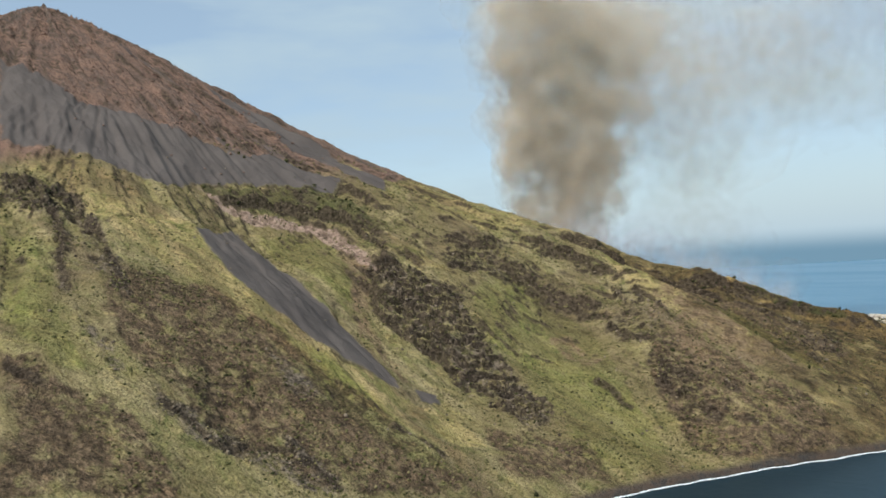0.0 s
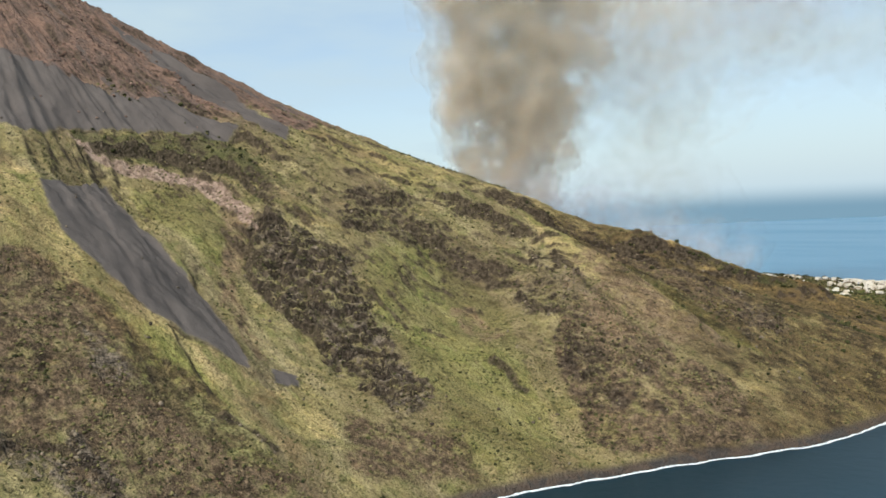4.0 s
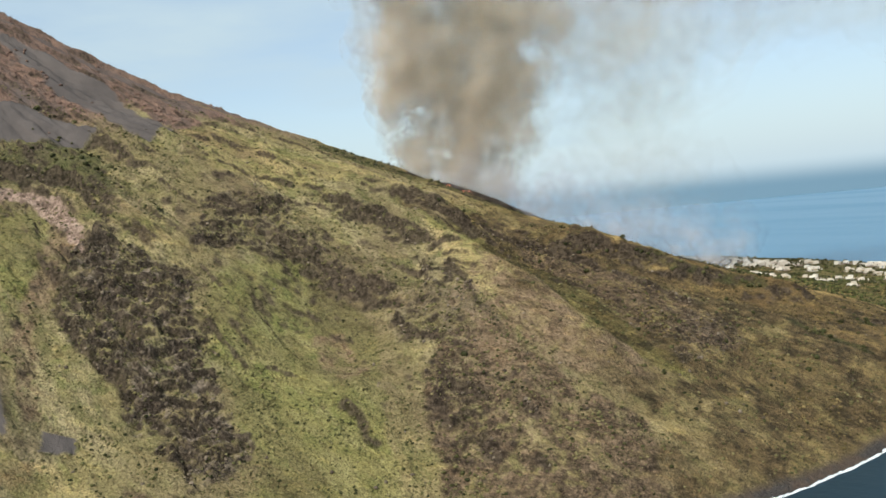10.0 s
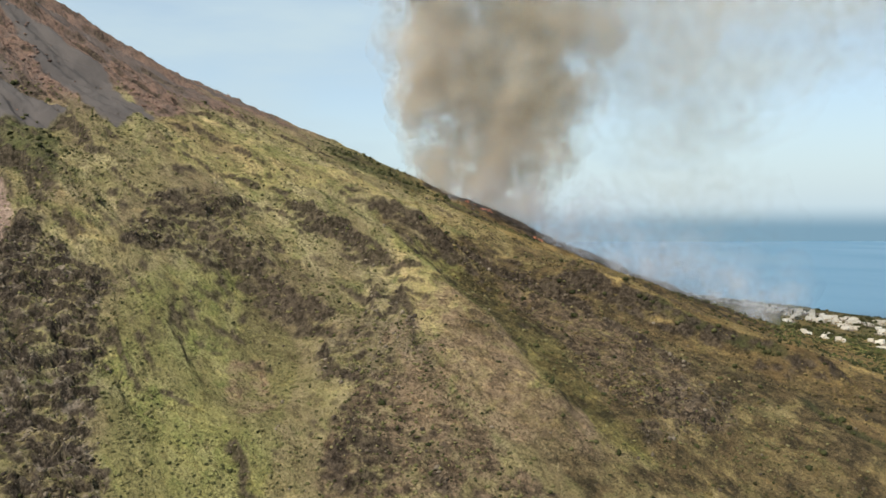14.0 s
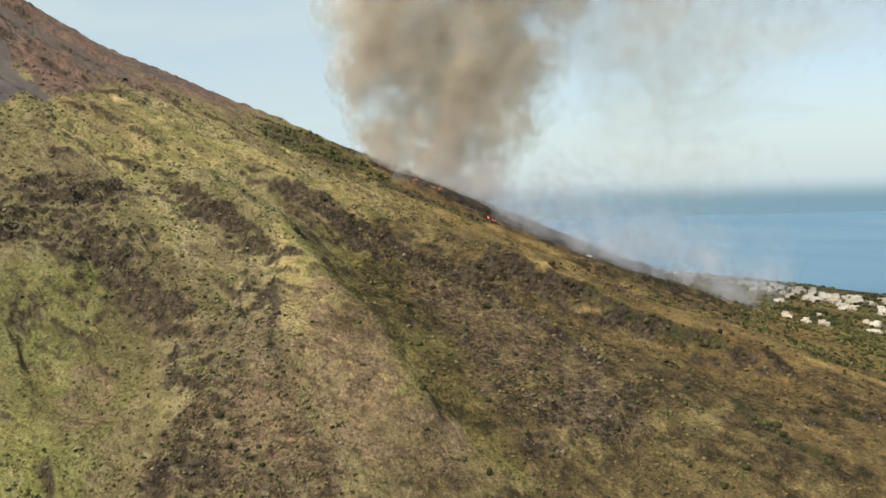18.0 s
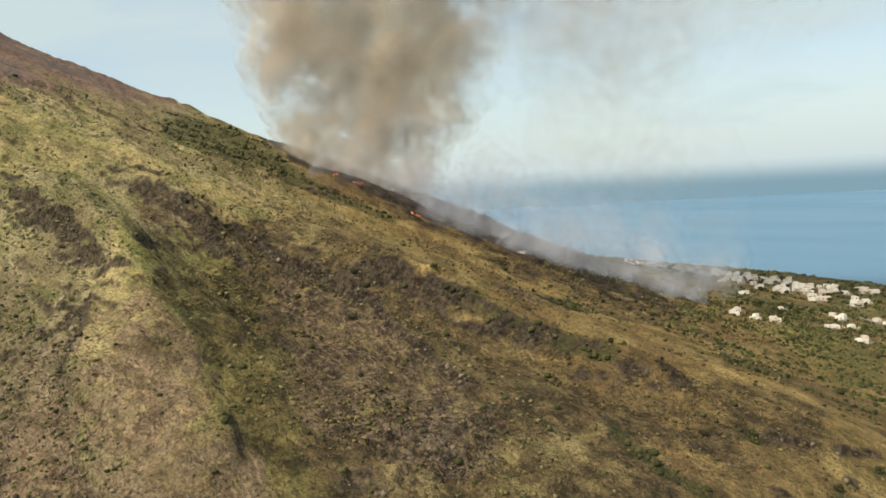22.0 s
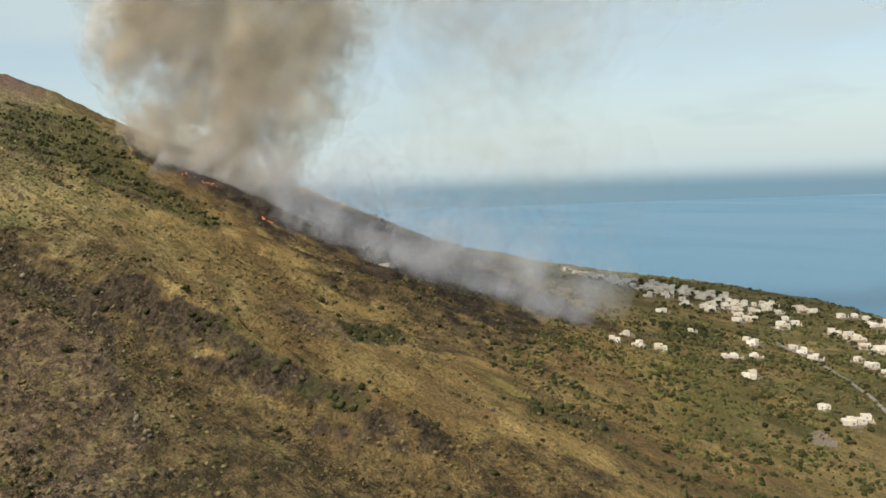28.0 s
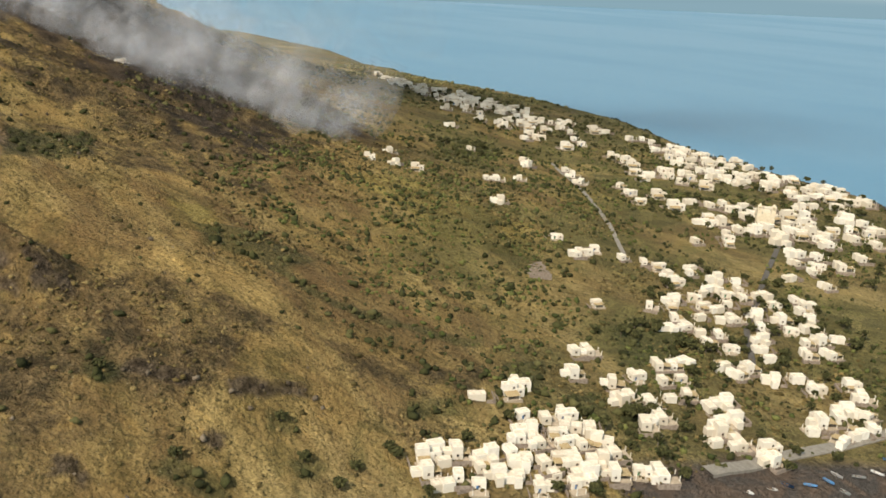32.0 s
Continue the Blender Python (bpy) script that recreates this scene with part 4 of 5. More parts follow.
def foliage(name, stops):
    n = Nodes(name, 0.9, 0.0, 0.1)
    ramp = n.nt.nodes.new("ShaderNodeValToRGB")
    ramp.color_ramp.interpolation = "LINEAR"
    while len(ramp.color_ramp.elements) < len(stops):
        ramp.color_ramp.elements.new(0.5)
    for e, (at, col) in zip(ramp.color_ramp.elements, stops):
        e.position, e.color = at, (*col, 1)
    n.put(n.island(), ramp.inputs[0])
    return n.done(n.mix(n.noise(2.5, 4.0, 0.7, lo=0.35, hi=0.75), ramp.outputs[0], n.mix(1.0, ramp.outputs[0], (0.55, 0.55, 0.55), "MULTIPLY")), n.noise(3.0, 4.0, 0.7), 0.8, 0.4)


SCRUB = foliage("mixed_scrub", [(0.0, (0.030, 0.034, 0.014)), (0.28, (0.085, 0.084, 0.032)), (0.55, (0.150, 0.138, 0.056)), (0.85, (0.215, 0.185, 0.082)), (1.0, (0.270, 0.225, 0.110))])
DRY_SCRUB = foliage("dry_scrub", [(0.0, (0.034, 0.030, 0.012)), (0.35, (0.088, 0.068, 0.026)), (0.70, (0.175, 0.130, 0.052)), (1.0, (0.265, 0.196, 0.086))])
THICKET = foliage("dark_thicket", [(0.0, (0.026, 0.028, 0.011)), (0.6, (0.056, 0.058, 0.022)), (1.0, (0.110, 0.102, 0.042))])
LAVA = foliage("lava_boulders", [(0.0, (0.050, 0.038, 0.028)), (0.45, (0.125, 0.098, 0.070)), (0.85, (0.220, 0.176, 0.126)), (1.0, (0.29, 0.23, 0.165))])


def strew(count, x0, x1, y0, y1, seed, keep):
    """Random places in a stretch of the plan, thinned by a chance that depends on the place."""
    rng = np.random.RandomState(seed)
    x, y = x0 + (x1 - x0) * rng.rand(count), y0 + (y1 - y0) * rng.rand(count)
    k = (rng.rand(count) < keep(x, y)) & (from_shore(x, y) > 8)
    return x[k], y[k], rng


def bare(x, y):
    return 1 - np.clip(cover("scree", x, y) + 0.85 * cover("rust", x, y) + 0.7 * cover("burnt", x, y), 0, 1)


def clumpy(x, y, size):
    return smooth(fbm(x / size, y / size, 3), -0.35, 0.45)


x, y, rng = strew(64000, -900, -200, 200, 1000, 21, lambda x, y: bare(x, y) * (0.12 + 0.75 * clumpy(x, y, 45)) * (1 - 0.6 * cover("straw", x, y)) * (1 - 0.55 * cover("heather", x, y)))
scatter_mesh("scrub", "low olive and straw-coloured scrub on the slope", "scrub", SCRUB, x, y, 0.45 + 0.9 * rng.rand(len(x)) ** 2.2, 0.55 + 0.3 * rng.rand(len(x)), 31)
x, y, rng = strew(46000, -760, -160, 880, 1500, 22, lambda x, y: bare(x, y) * (0.03 + 0.75 * clumpy(x, y, 38) ** 1.8) * (1 - 0.7 * cover("straw", x, y)))
scatter_mesh("dry_scrub", "dry brown scrub and grass tufts on the lower slope", "scrub", DRY_SCRUB, x, y, 0.40 + 0.95 * rng.rand(len(x)) ** 2.4, 0.5 + 0.35 * rng.rand(len(x)), 32)
x, y, rng = strew(26000, -1000, -160, 400, 1600, 23, lambda x, y: (0.014 + 0.07 * smooth(y, 960, 1080)) * clumpy(x, y, 30) ** 3 * bare(x, y) + (0.25 + 0.6 * smooth(y, 800, 950)) * cover("bush", x, y) * (1 - cover("pink", x, y)) + 0.16 * gully(x, y) + 0.04 * smooth(y, 780, 900) * cover("heather", x, y))
scatter_mesh("thicket", "dark green bushes in hollows of the slope", "bushes", THICKET, x, y, 0.9 + 1.6 * rng.rand(len(x)) ** 1.8, 0.7 + 0.3 * rng.rand(len(x)), 33)
x, y, rng = strew(150000, -880, -240, 230, 1180, 24, lambda x, y: 0.10 * cover("crag", x, y) * (1 - 0.5 * smooth(y, 620, 720)) + 0.22 * ledge_face(x, y) + 0.05 * cover("pink", x, y) + 0.004)
scatter_mesh("lava_rubble", "broken dark lava blocks on crags and ledges", "rocks", LAVA, x, y, 0.4 + 1.2 * rng.rand(len(x)) ** 2.4, 0.65 + 0.5 * rng.rand(len(x)), 34, 0.35, 0.22)
x, y, rng = strew(60000, -1250, -800, 380, 760, 25, lambda x, y: 0.05 * cover("rust", x, y) * clumpy(x, y, 20) + 0.002)
scatter_mesh("cinder_blocks", "rusty cinder blocks strewn on the upper slope", "rocks", foliage("rusty_cinder", [(0.0, (0.11, 0.07, 0.055)), (0.6, (0.21, 0.130, 0.098)), (1.0, (0.28, 0.185, 0.14))]), x, y, 0.7 + 1.8 * rng.rand(len(x)) ** 2, 0.5 + 0.3 * rng.rand(len(x)), 35, 0.35, 0.22)
x, y, rng = strew(26000, -1300, -780, 1330, 1900, 26, lambda x, y: 0.35 * clumpy(x, y, 40))
scatter_mesh("far_scrub", "green scrub on the far shoulder of the hill", "scrub", SCRUB, x, y, 1.0 + 1.8 * rng.rand(len(x)) ** 2, 0.6 + 0.3 * rng.rand(len(x)), 36)

x, y, rng = strew(30000, -760, -120, 1200, 1900, 27, lambda x, y: 0.36 * clumpy(x, y, 22) * (from_shore(x, y) > 22))
scatter_mesh("garden_shrubs", "dark green garden shrubs and hedges among the houses", "shrubs", THICKET, x, y, 0.8 + 1.3 * rng.rand(len(x)) ** 1.6, 0.7 + 0.4 * rng.rand(len(x)), 37)
GREEN = foliage("garden_green", [(0.0, (0.030, 0.038, 0.014)), (0.5, (0.072, 0.086, 0.026)), (1.0, (0.150, 0.155, 0.050))])
x, y, rng = strew(34000, -720, -120, 1230, 1760, 28, lambda x, y: 0.42 * clumpy(x, y, 30) ** 2 * (from_shore(x, y) > 24) * (on_grid(zs, x, y) < 75))
scatter_mesh("garden_greenery", "fresh green bushes and vines in the gardens", "shrubs", GREEN, x, y, 0.6 + 1.1 * rng.rand(len(x)) ** 1.8, 0.55 + 0.4 * rng.rand(len(x)), 38)

BARK = plain("grey_bark", (0.09, 0.07, 0.05), (0.16, 0.12, 0.09), 3.0)


def tree(seed, height, spread, label):
    """A tapered trunk with limbs, and a crown of many small leaf clumps."""
    rng = np.random.RandomState(seed)
    t = thing("tree", label, "tree", "trees among the houses")
    bm = bmesh.new()
    tapered(bm, (0, 0, -1.5), (0, 0, height * 0.4), 0.22, 0.16)
    tips = []
    for n in range(6):
        a = n * 1.05 + rng.rand()
        tip = (math.cos(a) * spread * 0.55, math.sin(a) * spread * 0.55, height * (0.55 + 0.25 * rng.rand()))
        tapered(bm, (0, 0, height * 0.3), tip, 0.12, 0.04, 5)
        tips.append(tip)
    part("trunk", bm, BARK, t)
    bm = bmesh.new()
    for n in range(46):
        u = rng.randn(3)
        u /= np.linalg.norm(u)
        k = rng.rand() ** 0.4
        c = Vector((u[0] * spread * k, u[1] * spread * k, height * 0.66 + u[2] * height * 0.30 * k))
        r = spread * (0.16 + 0.16 * rng.rand())
        made = bmesh.ops.create_icosphere(bm, subdivisions=1, radius=r, matrix=Matrix.Translation(c))
        for v in made["verts"]:
            v.co = c + (v.co - c) * (1 + 0.35 * rng.randn())
    part("crown", bm, THICKET, t)
    return t


TREES = [tree(1, 5.0, 2.6, "round dark green tree beside white houses"), tree(2, 6.5, 3.2, "broad olive-green tree with an uneven crown"),
         tree(3, 4.0, 2.4, "low bushy evergreen tree on a dry slope"), tree(4, 8.0, 2.2, "tall narrow dark evergreen tree")]

# ---- village ----
TERRACE = plain("worn_terrace_paving", (0.40, 0.33, 0.25), (0.27, 0.22, 0.16), 0.7)
ROOF = plain("pale_roof_screed", (0.66, 0.60, 0.50), (0.46, 0.39, 0.30), 0.5)
PANE = plain("dark_window_glass", (0.02, 0.025, 0.03), (0.05, 0.055, 0.06), 2.0, 0.15)
TIMBER = plain("weathered_timber", (0.20, 0.13, 0.08), (0.30, 0.21, 0.13), 2.0)
CANE = plain("cane_matting", (0.38, 0.29, 0.16), (0.26, 0.19, 0.10), 1.5)
BLUE_PAINT = plain("blue_door_paint", (0.05, 0.13, 0.28), (0.08, 0.18, 0.34), 2.0, 0.5)
GREEN_PAINT = plain("green_door_paint", (0.04, 0.14, 0.08), (0.07, 0.20, 0.11), 2.0, 0.5)
STONE = plain("dry_stone", (0.16, 0.125, 0.10), (0.30, 0.245, 0.20), 0.8, 0.95, 0.0, 0.8)


def walled_block(w, d, h, cx, cy, foot=-4.0):
    """A block with a low parapet round its flat roof."""
    bm = bmesh.new()
    box(bm, cx, cy, foot, w, d, h - foot)
    for sx, sy, lw, ld in ((0, 0.5, w, 0.24), (0, -0.5, w, 0.24), (0.5, 0, 0.24, d - 0.48), (-0.5, 0, 0.24, d - 0.48)):
        box(bm, cx + sx * (w - 0.24), cy + sy * (d - 0.24), h, lw, ld, 0.45)
    return bm


def opening(w, h):
    """A window: raised surround with a dark pane inside, facing -y."""
    bm = bmesh.new()
    for sx, sz, lw, lh in ((0, 0, w + 0.2, 0.1), (0, h - 0.1, w + 0.2, 0.1), (-w / 2 - 0.05, 0.1, 0.1, h - 0.2), (w / 2 + 0.05, 0.1, 0.1, h - 0.2)):
        box(bm, sx, 0, sz, lw, 0.14, lh)
    return bm


def fit_on(ob, x, y, z, turn):
    ob.matrix_basis = pose(x, y, z, 0, 0, turn)
    return ob


def house(seed, label):
    """A whitewashed island house: one to three cubes, flat roofs, small windows, a terrace with pillars."""
    rng = np.random.RandomState(seed)
    t = thing("house", label, "house", "village houses")
    w, d, h = 4.6 + 2.8 * rng.rand(), 3.9 + 1.6 * rng.rand(), 3.1 + (2.4 if rng.rand() < 0.25 else 0.5 * rng.rand())
    blocks = [(w, d, h, 0.0, 0.0)]
    if rng.rand() < 0.8:
        w2, d2, h2 = 3.2 + 2.5 * rng.rand(), 3.8 + 2 * rng.rand(), 2.7 + 0.9 * rng.rand()
        blocks.append((w2, d2, h2, (w + w2) / 2 - 0.02, (rng.rand() - 0.5) * 2))
    if rng.rand() < 0.4:
        w3, d3 = 3.0 + 2 * rng.rand(), 3.0 + 1.5 * rng.rand()
        blocks.append((w3, d3, 2.6 + 0.8 * rng.rand(), (rng.rand() - 0.5) * 3, (d + d3) / 2 - 0.02))
    for n, (bw, bd, bh, bx, by) in enumerate(blocks):
        wall = part("wall", walled_block(bw, bd, bh, bx, by), PLASTER, t)
        part("roof", box(bmesh.new(), bx, by, bh + 0.004, bw - 0.5, bd - 0.5, 0.06), ROOF, t, "pale flat roof screed")
        for side in ((0, 1, 3) if n == 0 else (0,)):
            turn = 90 * side
            span, deep = (bw, bd) if side % 2 == 0 else (bd, bw)
            for k in range(2 if span > 6.5 and side == 0 else 1):
                off = ((k - 0.5) * span * 0.5 if span > 6.5 and side == 0 else 0.0) + (rng.rand() - 0.5) * 0.5
                a = radians(turn)
                ox, oy = bx + math.cos(a) * off + math.sin(a) * (deep / 2 + 0.05), by + math.sin(a) * off - math.cos(a) * (deep / 2 + 0.05)
                frame_ob = fit_on(part("window", opening(0.9, 1.2), TIMBER, t), ox, oy, 1.1 + (2.2 if bh > 5 and k else 0), turn)
                part("pane", box(bmesh.new(), 0, 0.02, 0.1, 0.9, 0.05, 1.0), PANE, frame_ob)
    part("door", box(bmesh.new(), (rng.rand() - 0.5) * 1.5, -d / 2 - 0.04, 0.0, 1.0, 0.1, 2.05), (BLUE_PAINT, GREEN_PAINT, TIMBER)[seed % 3], t)
    deep = 3.0 + 2.2 * rng.rand()
    part("terrace", box(bmesh.new(), 0, -d / 2 - deep / 2 - 0.1, -4.0, w + 2.4, deep, 3.9), TERRACE, t, "worn brown terrace paving")
    for k in (0, 2):
        bm = bmesh.new()
        tapered(bm, ((k - 1) * (w / 2 - 0.4), -d / 2 - deep + 0.3, -0.1), ((k - 1) * (w / 2 - 0.4), -d / 2 - deep + 0.3, 2.5), 0.24, 0.2, 8)
        part("pillar", bm, PLASTER, t)
    bm = bmesh.new()
    reach = 3.0 + 2.5 * rng.rand()
    box(bm, -w / 2 - reach, -1.0, -4.0, 0.3, d + 5, 5.2)
    box(bm, -w / 2 - reach / 2, d / 2 + 1.5, -4.0, reach, 0.3, 5.0)
    part("garden_wall", bm, STONE, t, "rough dry-stone garden wall")
    if seed % 2:
        bm = box(bmesh.new(), 0, -d / 2 - deep / 2, 2.5, w, deep, 0.14, 0, 0.04)
        for v in bm.verts:
            v.co.z += 0.10 * math.sin(v.co.x * 1.7) + 0.06 * v.co.y
        part("pergola", bm, CANE, t)
    return t


HOUSES = [house(s, label) for s, label in enumerate((
    "white cubic island house with a flat roof", "whitewashed house with a cane pergola on its terrace", "white house of joined cubes with flat roofs",
    "limewashed house with a shaded pergola and pillars", "low white house with a pale roof terrace", "tall white house with small dark windows and pergola",
    "small white cube house with a terrace", "white farmhouse with pillars and a cane pergola"), 11)]

# districts: number of houses, least gap between them, outline
DISTRICTS = []
DISTRICTS.append((43, 6.2, [(-227, 1194), (-223, 1208), (-213, 1206), (-212, 1248), (-202, 1273), (-189, 1262), (-180, 1263), (-164, 1272), (-157, 1270), (-208, 1185)]))
DISTRICTS.append((6, 7, [(-223, 1245), (-221, 1268), (-210, 1259), (-214, 1240)]))
DISTRICTS.append((14, 8, [(-229, 1307), (-231, 1343), (-230, 1380), (-204, 1341), (-189, 1295), (-191, 1281), (-214, 1301)]))
DISTRICTS.append((46, 8, [(-302, 1447), (-301, 1475), (-234, 1493), (-194, 1473), (-183, 1446), (-193, 1413), (-212, 1400), (-243, 1382), (-258, 1391)]))
DISTRICTS.append((52, 9.5, [(-428, 1593), (-377, 1632), (-333, 1737), (-291, 1713), (-253, 1633), (-227, 1534), (-252, 1510), (-311, 1541), (-373, 1551)]))
DISTRICTS.append((14, 12, [(-585, 1695), (-482, 1695), (-457, 1753), (-418, 1677), (-481, 1627)]))
DISTRICTS.append((145, 8.5, [(-1097, 1735), (-928, 1767), (-493, 1807), (-373, 1793), (-318, 1770), (-373, 1714), (-439, 1707), (-527, 1736), (-629, 1783), (-722, 1735), (-810, 1673), (-954, 1688)]))
DISTRICTS.append((18, 14, [(-823, 1631), (-782, 1743), (-682, 1743), (-539, 1678), (-596, 1655), (-695, 1631)]))
DISTRICTS.append((9, 8, [(-196, 1336), (-188, 1350), (-166, 1326), (-144, 1330), (-150, 1314), (-170, 1311)]))
DISTRICTS.append((10, 8, [(-166, 1420), (-150, 1417), (-134, 1389), (-142, 1350), (-150, 1349)]))
DISTRICTS.append((8, 9, [(-230, 1390), (-208, 1395), (-188, 1415), (-172, 1398), (-201, 1373)]))
LONE = [(-240, 1237), (-241, 1258), (-238, 1252), (-257, 1314), (-254, 1322), (-239, 1295), (-293, 1370), (-374, 1416), (-346, 1409), (-349, 1417), (-350, 1430), (-333, 1438), (-321, 1447), (-313, 1449), (-504, 1478),
        (-507, 1469), (-504, 1504), (-442, 1427), (-542, 1374), (-570, 1415), (-531, 1394), (-520, 1405), (-332, 1516), (-318, 1537), (-278, 1400), (-614, 1539), (-700, 1586), (-668, 1674), (-428, 1593), (-688, 1238)]


def village():
    rng = np.random.RandomState(77)
    taken = []

    def settle(hx, hy, gap):
        if from_shore(hx, hy)[0] < 20 or any((hx - a) ** 2 + (hy - b) ** 2 < gap * gap for a, b in taken):
            return
        taken.append((hx, hy))
        low = min(z_at(hx + a, hy + b) for a, b in ((0, 0), (4, 0), (-4, 0), (0, 4), (0, -4)))
        turn = 62 + rng.choice([0, 90, 90, 180]) + rng.randn() * 9
        k = rng.randint(len(HOUSES))
        copy_thing(HOUSES[k], pose(hx, hy, max(low + 0.8, 1.6), 0, 0, turn) @ Matrix.Scale((1.12 if hy > 1560 else 0.82) + 0.16 * rng.rand(), 4))

    for hx, hy in LONE:
        settle(hx, hy, 6)
    def somewhere(outline, out=0.0):
        c = np.array(outline, float)
        lo, hi = c.min(0) - out, c.max(0) + out
        for n in range(60):
            q = lo + (hi - lo) * rng.rand(2)
            if inside_by(q[:1], q[1:], outline)[0] > -out:
                break
        return float(q[0]), float(q[1])

    for count, gap, outline in DISTRICTS:
        done, tries = len(taken) + count, 0
        while len(taken) < done and tries < count * 12:
            tries += 1
            settle(*somewhere(outline), gap * (1 + 0.4 * rng.rand()))
    # trees in the gardens and on the slope
    spots = []
    for count, gap, outline in DISTRICTS:
        spots += [somewhere(outline, 12.0) for n in range(int(count * 0.95))]
    for row in COVER["bush"][1:]:
        for n in range(9):
            spots.append((row[0] + rng.randn() * row[3] * 0.8, row[1] + rng.randn() * row[3] * 0.8))
    spots += [(-292, 1094), (-256, 1149), (-238, 1149), (-250, 1105), (-229, 1166), (-224, 1156), (-472, 887), (-475, 951), (-480, 1014)]
    for tx, ty in spots:
        if from_shore(tx, ty)[0] < 14 or any((tx - a) ** 2 + (ty - b) ** 2 < 36 for a, b in taken):
            continue
        copy_thing(TREES[rng.randint(len(TREES))], pose(tx, ty, z_at(tx, ty), 0, 0, rng.rand() * 360))
    for n, master in enumerate(HOUSES + TREES):
        hx, hy = (-420 - 22 * n, 1560 + 14 * (n % 3))
        master.matrix_basis = pose(hx, hy, z_at(hx, hy) + (0.6 if n < len(HOUSES) else 0), 0, 0, 60 + 20 * n)


village()


# ---- waterfront ----
ASPHALT = plain("worn_quay_paving", (0.15, 0.135, 0.115), (0.22, 0.20, 0.17), 0.6)
LANE = plain("dark_lane_paving", (0.055, 0.050, 0.046), (0.095, 0.085, 0.075), 0.7)


def ribbon(name, course, width, lift, material, label, category):
    """A paved way draped over the ground, with a real thickness."""
    pts = [Vector((*c, 0)) for c in course]
    path = []
    for a, b in zip(pts, pts[1:]):
        steps = max(2, int((b - a).length / 4))
        path += [a.lerp(b, k / steps) for k in range(steps)]
    path.append(pts[-1])
    bm, rows = bmesh.new(), []
    for k, q in enumerate(path):
        ahead = (path[min(k + 1, len(path) - 1)] - path[max(k - 1, 0)]).normalized()
        side = Vector((-ahead.y, ahead.x, 0)) * width / 2
        top = max(z_at(*(q + side).xy), z_at(*(q - side).xy), z_at(*q.xy)) + lift
        rows.append([bm.verts.new((q + f * side).to_tuple()[:2] + (h,)) for f, h in ((1, top - 1.5), (1, top), (-1, top), (-1, top - 1.5))])
    for a, b in zip(rows, rows[1:]):
        for k in range(3):
            bm.faces.new((a[k], a[k + 1], b[k + 1], b[k]))
    bmesh.ops.recalc_face_normals(bm, faces=bm.faces)
    me = bpy.data.meshes.new(name)
    bm.to_mesh(me)
    bm.free()
    me.materials.append(material)
    return tagged(new(name, me), label, category, kind="structure")


ribbon("road_quay", [(-158, 1290), (-147, 1335), (-133, 1387), (-112, 1450), (-120, 1520)], 7.0, 0.5, ASPHALT, "worn grey waterfront road above the beach", "road")
ribbon("road_lane", [(-326, 1630), (-266, 1500), (-233, 1432), (-200, 1390)], 3.4, 0.35, LANE, "narrow dark lane climbing through the village", "lane")
ribbon("road_terrace", [(-560, 1600), (-470, 1545), (-380, 1480), (-330, 1440)], 3.0, 0.35, ASPHALT, "pale track between the gardens", "track")


def surf():
    """A ragged strip of foam where the sea meets the beach."""
    rng = np.random.RandomState(12)
    line = []
    for a, b in zip(COAST[1:21], COAST[2:22]):
        ab = np.subtract(b, a).astype(float)
        length = np.hypot(*ab)
        out = np.array([ab[1], -ab[0]]) / length
        for k in range(int(length / 3)):
            q = np.add(a, ab * k * 3 / length)
            reach = np.arange(-16, 16, 0.5)
            d = from_shore(q[0] + out[0] * reach, q[1] + out[1] * reach)
            line.append((q, out, reach[int(np.argmin(np.abs(d + 1.0)))]))
    verts, faces = [], []
    for k, (q, out, at) in enumerate(line):
        wide = 1.4 + 2.6 * abs(float(fbm(np.array([k / 7.0]), np.array([3.0]), 3)[0])) + 0.6 * rng.rand()
        for off, z in ((-1.6, 0.40), (0.0, 0.26), (wide * 0.5, 0.18), (wide * 0.8, 0.03)):
            verts.append((q[0] + out[0] * (at + off), q[1] + out[1] * (at + off), z))
        if k:
            i = 4 * k
            faces += [(i - 4 + j, i - 3 + j, i + 1 + j, i + j) for j in range(3)]
    me = mesh_from("surf", verts, faces)
    me.materials.append(FOAM)
    tagged(new("surf", me), "white foam line along the black beach", "surf", kind="stuff")


surf()

HULL_WHITE = plain("white_boat_paint", (0.75, 0.75, 0.73), (0.60, 0.60, 0.58), 2.0, 0.4)
HULL_BLUE = plain("blue_boat_paint", (0.06, 0.18, 0.38), (0.10, 0.26, 0.46), 2.0, 0.4)


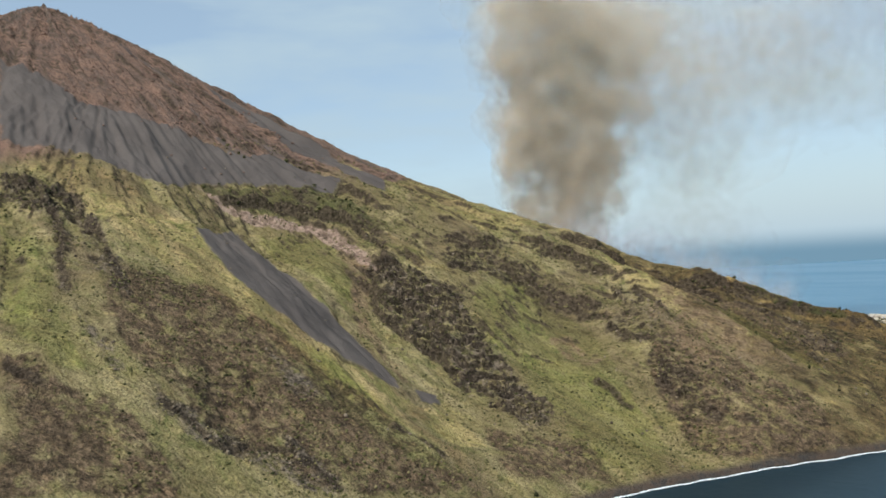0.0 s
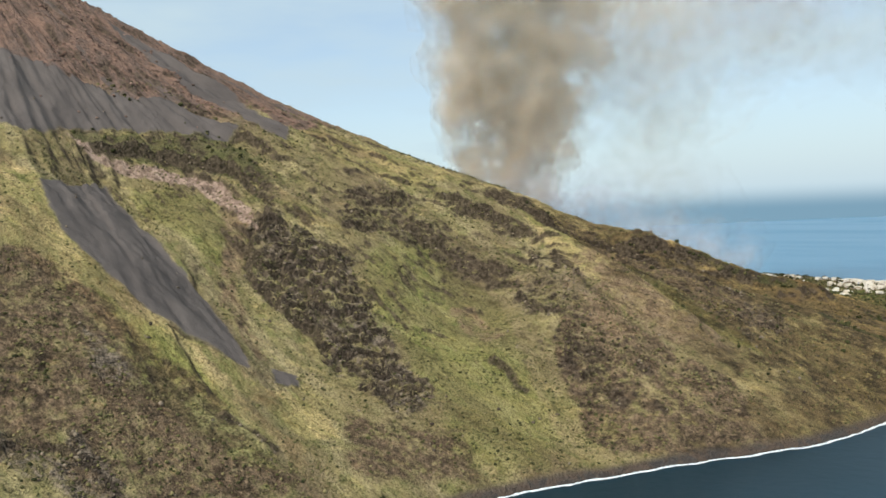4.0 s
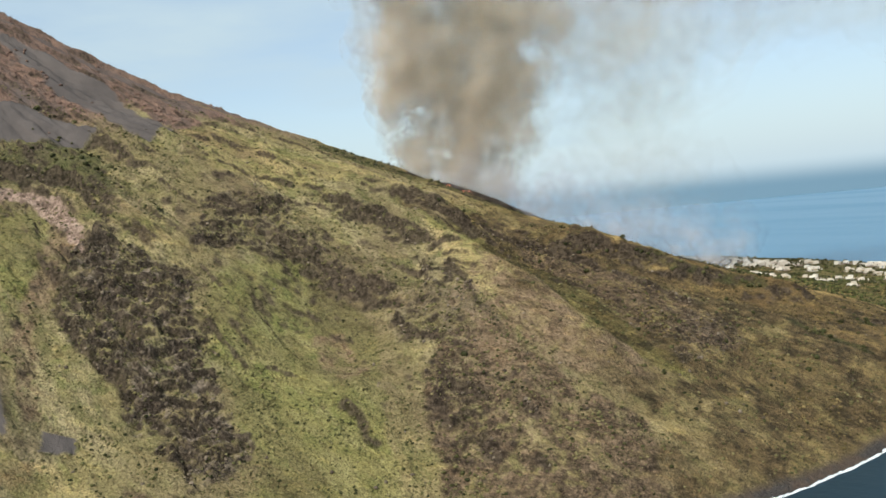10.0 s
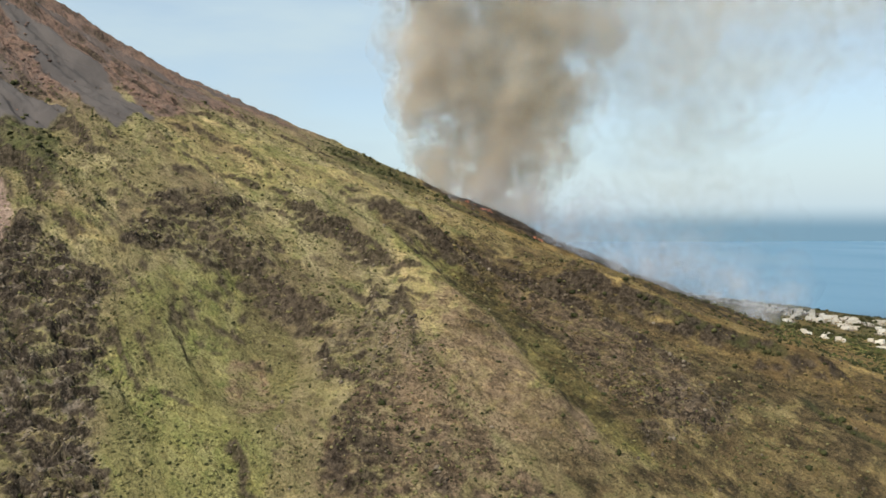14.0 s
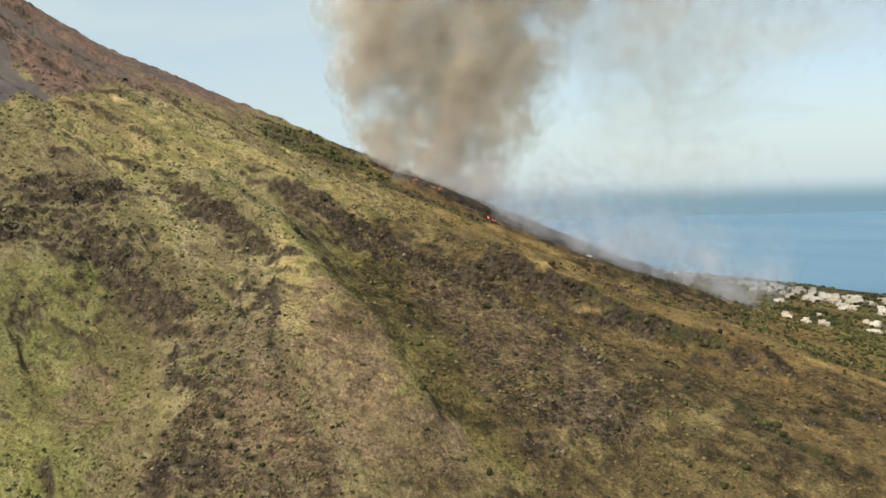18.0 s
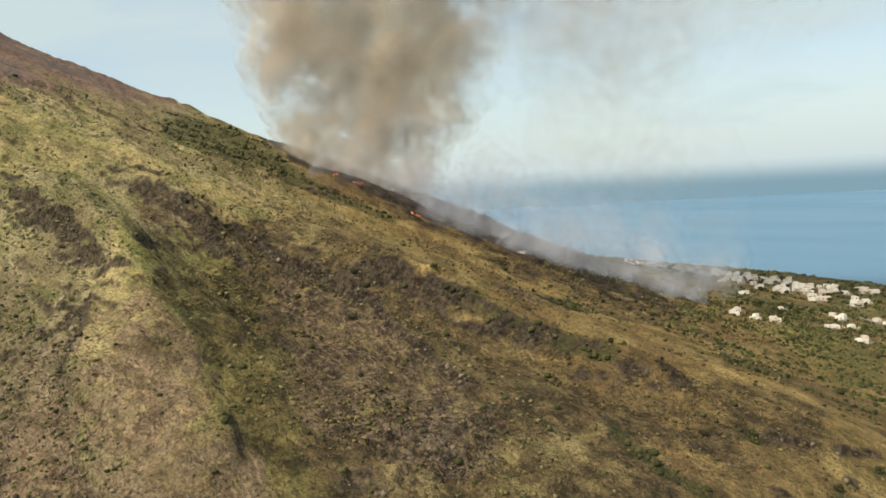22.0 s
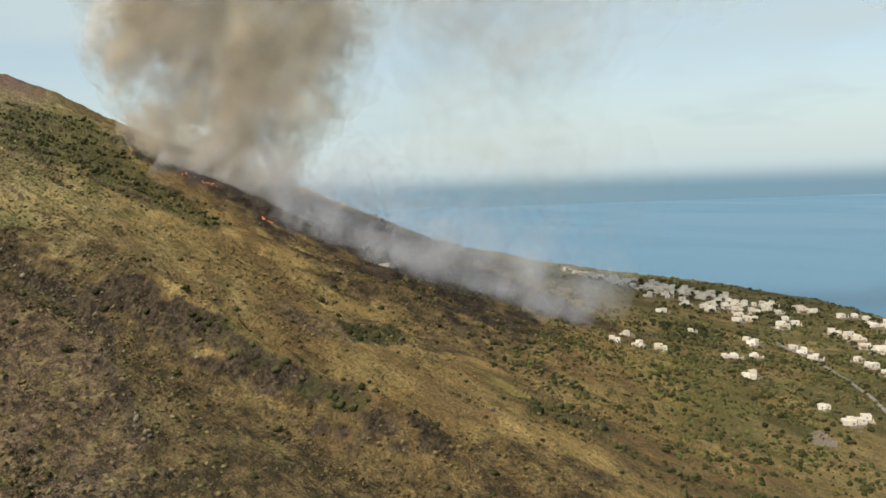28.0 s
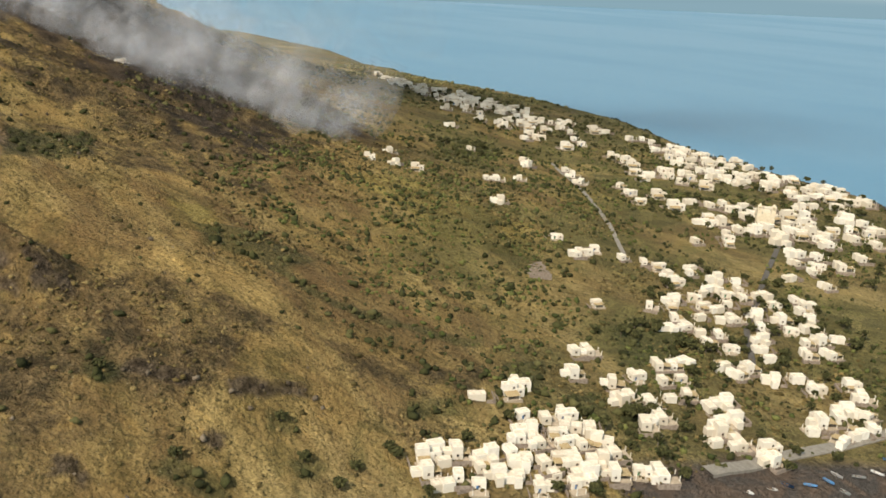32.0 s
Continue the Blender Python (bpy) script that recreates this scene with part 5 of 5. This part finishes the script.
def boat(paint_of, label):
    t = thing("rowing_boat", label, "boat", "boats on the beach")
    bm, rings = bmesh.new(), []
    for s in (-1.0, -0.6, 0.0, 0.55, 0.9, 1.08):
        half = 0.95 * math.sqrt(max(0.0, 1 - abs(s / 1.1) ** 2.4))
        keel, rim = (0.25 * max(0, s) ** 3), 0.75 + 0.25 * max(0, s) ** 2
        rings.append([bm.verts.new((s * 2.6, half * f, h)) for f, h in ((1, rim), (0.8, 0.35 + keel), (0, keel), (-0.8, 0.35 + keel), (-1, rim))])
    for a, b in zip(rings, rings[1:]):
        for k in range(4):
            bm.faces.new((a[k], b[k], b[k + 1], a[k + 1]))
    bm.faces.new(rings[0])
    geom = bmesh.ops.solidify(bm, geom=bm.faces, thickness=0.06)
    part("hull", bm, paint_of, t)
    for s in (-1.2, 0.2):
        part("thwart", box(bmesh.new(), s, 0, 0.5, 0.3, 1.5, 0.06), TIMBER, t)
    part("engine", box(bmesh.new(), -2.75, 0, 0.35, 0.3, 0.35, 0.8, 0, 0.06), LANE, t)
    return t


def beach():
    rng = np.random.RandomState(8)
    kinds = [boat(HULL_WHITE, "small white wooden boat pulled up on dark sand"), boat(HULL_BLUE, "small blue wooden boat pulled up on dark sand")]
    spots = [(-126, 1354), (-136, 1331), (-145, 1308), (-126, 1368), (-131, 1345), (-140, 1322), (-150, 1298), (-121, 1378), (-134, 1338), (-118, 1360), (-128, 1332), (-143, 1315)]
    for n, (bx, by) in enumerate(spots):
        m = pose(bx + 7 + rng.randn(), by, z_at(bx + 7, by) + 0.1, 0, 0, rng.rand() * 60 - 10)
        if n < 2:
            kinds[n].matrix_basis = m
        else:
            copy_thing(kinds[n % 2], m)


beach()


def church():
    t = thing("church", "cream village church with two bell towers", "church")
    cream = plain("cream_church_plaster", (0.62, 0.55, 0.42), (0.52, 0.44, 0.32), 0.5)
    part("nave", box(bmesh.new(), 0, 6, -3, 10, 20, 12, 0, 0.1), cream, t)
    bm = bmesh.new()
    box(bm, 0, -4.6, -3, 12, 1.2, 13)
    box(bm, 0, -4.6, 10, 5, 1.2, 1.6)
    part("facade", bm, cream, t)
    for sx in (-1, 1):
        bm = bmesh.new()
        box(bm, sx * 5.2, -3.2, -3, 3.2, 3.2, 16)
        for a, b in ((-1, -1), (-1, 1), (1, -1), (1, 1)):
            box(bm, sx * 5.2 + a * 1.2, -3.2 + b * 1.2, 13, 0.7, 0.7, 2.6)
        box(bm, sx * 5.2, -3.2, 15.6, 3.3, 3.3, 0.4)
        bmesh.ops.create_cone(bm, cap_ends=True, segments=10, radius1=1.6, radius2=0.1, depth=2.2, matrix=pose(sx * 5.2, -3.2, 17.1))
        part("bell_tower", bm, cream, t)
    part("door", box(bmesh.new(), 0, -5.25, 0, 2.0, 0.15, 3.6), TIMBER, t)
    for k in range(3):
        for sx in (-1, 1):
            part("window", box(bmesh.new(), sx * 5.03, 2 + 5 * k, 4.5, 0.1, 1.1, 2.0), PANE, t)
    t.matrix_basis = pose(-335, 1609, z_at(-335, 1609) + 0.8, 0, 0, 40)


church()


def ruin():
    t = thing("stone_ruin", "roofless stone ruin with stepped pale walls", "ruin")
    rng = np.random.RandomState(6)
    for k in range(6):
        bm = bmesh.new()
        for j in range(7):
            box(bm, -7 + 2 * j, k * 4.2 - 10, -3, 2.02, 0.6, 4.0 + 1.4 * rng.rand())
        part("wall", bm, STONE, t)
    t.matrix_basis = pose(-338, 1366, z_at(-338, 1366), 0, 0, 62)


ruin()

# ---- fire front ----
def flames():
    n = bpy.data.materials.new("flame")
    n.use_nodes = True
    b = n.node_tree.nodes["Principled BSDF"]
    b.inputs["Base Color"].default_value, b.inputs["Emission Color"].default_value, b.inputs["Emission Strength"].default_value = (0.8, 0.2, 0.05, 1), (1.0, 0.36, 0.24, 1), 0.4
    rng = np.random.RandomState(15)
    bm = bmesh.new()
    for ax, ay, bx, by, count in ((-806, 1088, -790, 1114, 12), (-745, 1142, -732, 1152, 5)):
        for k in range(count):
            s = rng.rand()
            fx_, fy_ = ax + (bx - ax) * s + rng.randn(), ay + (by - ay) * s + rng.randn()
            z0, tall = z_at(fx_, fy_) - 0.3, 0.8 + 1.8 * rng.rand()
            for j in range(3):
                tapered(bm, (fx_ + 0.3 * j * rng.randn(), fy_, z0 + tall * j / 3), (fx_ + 0.5 * rng.randn(), fy_ + 0.4, z0 + tall * (j + 1.3) / 3), 0.42 - 0.11 * j, 0.3 - 0.13 * j, 5)
    me = bpy.data.meshes.new("flames")
    bm.to_mesh(me)
    bm.free()
    me.materials.append(n)
    tagged(new("flames", me), "small orange flames along the burning edge", "fire", kind="stuff")


flames()
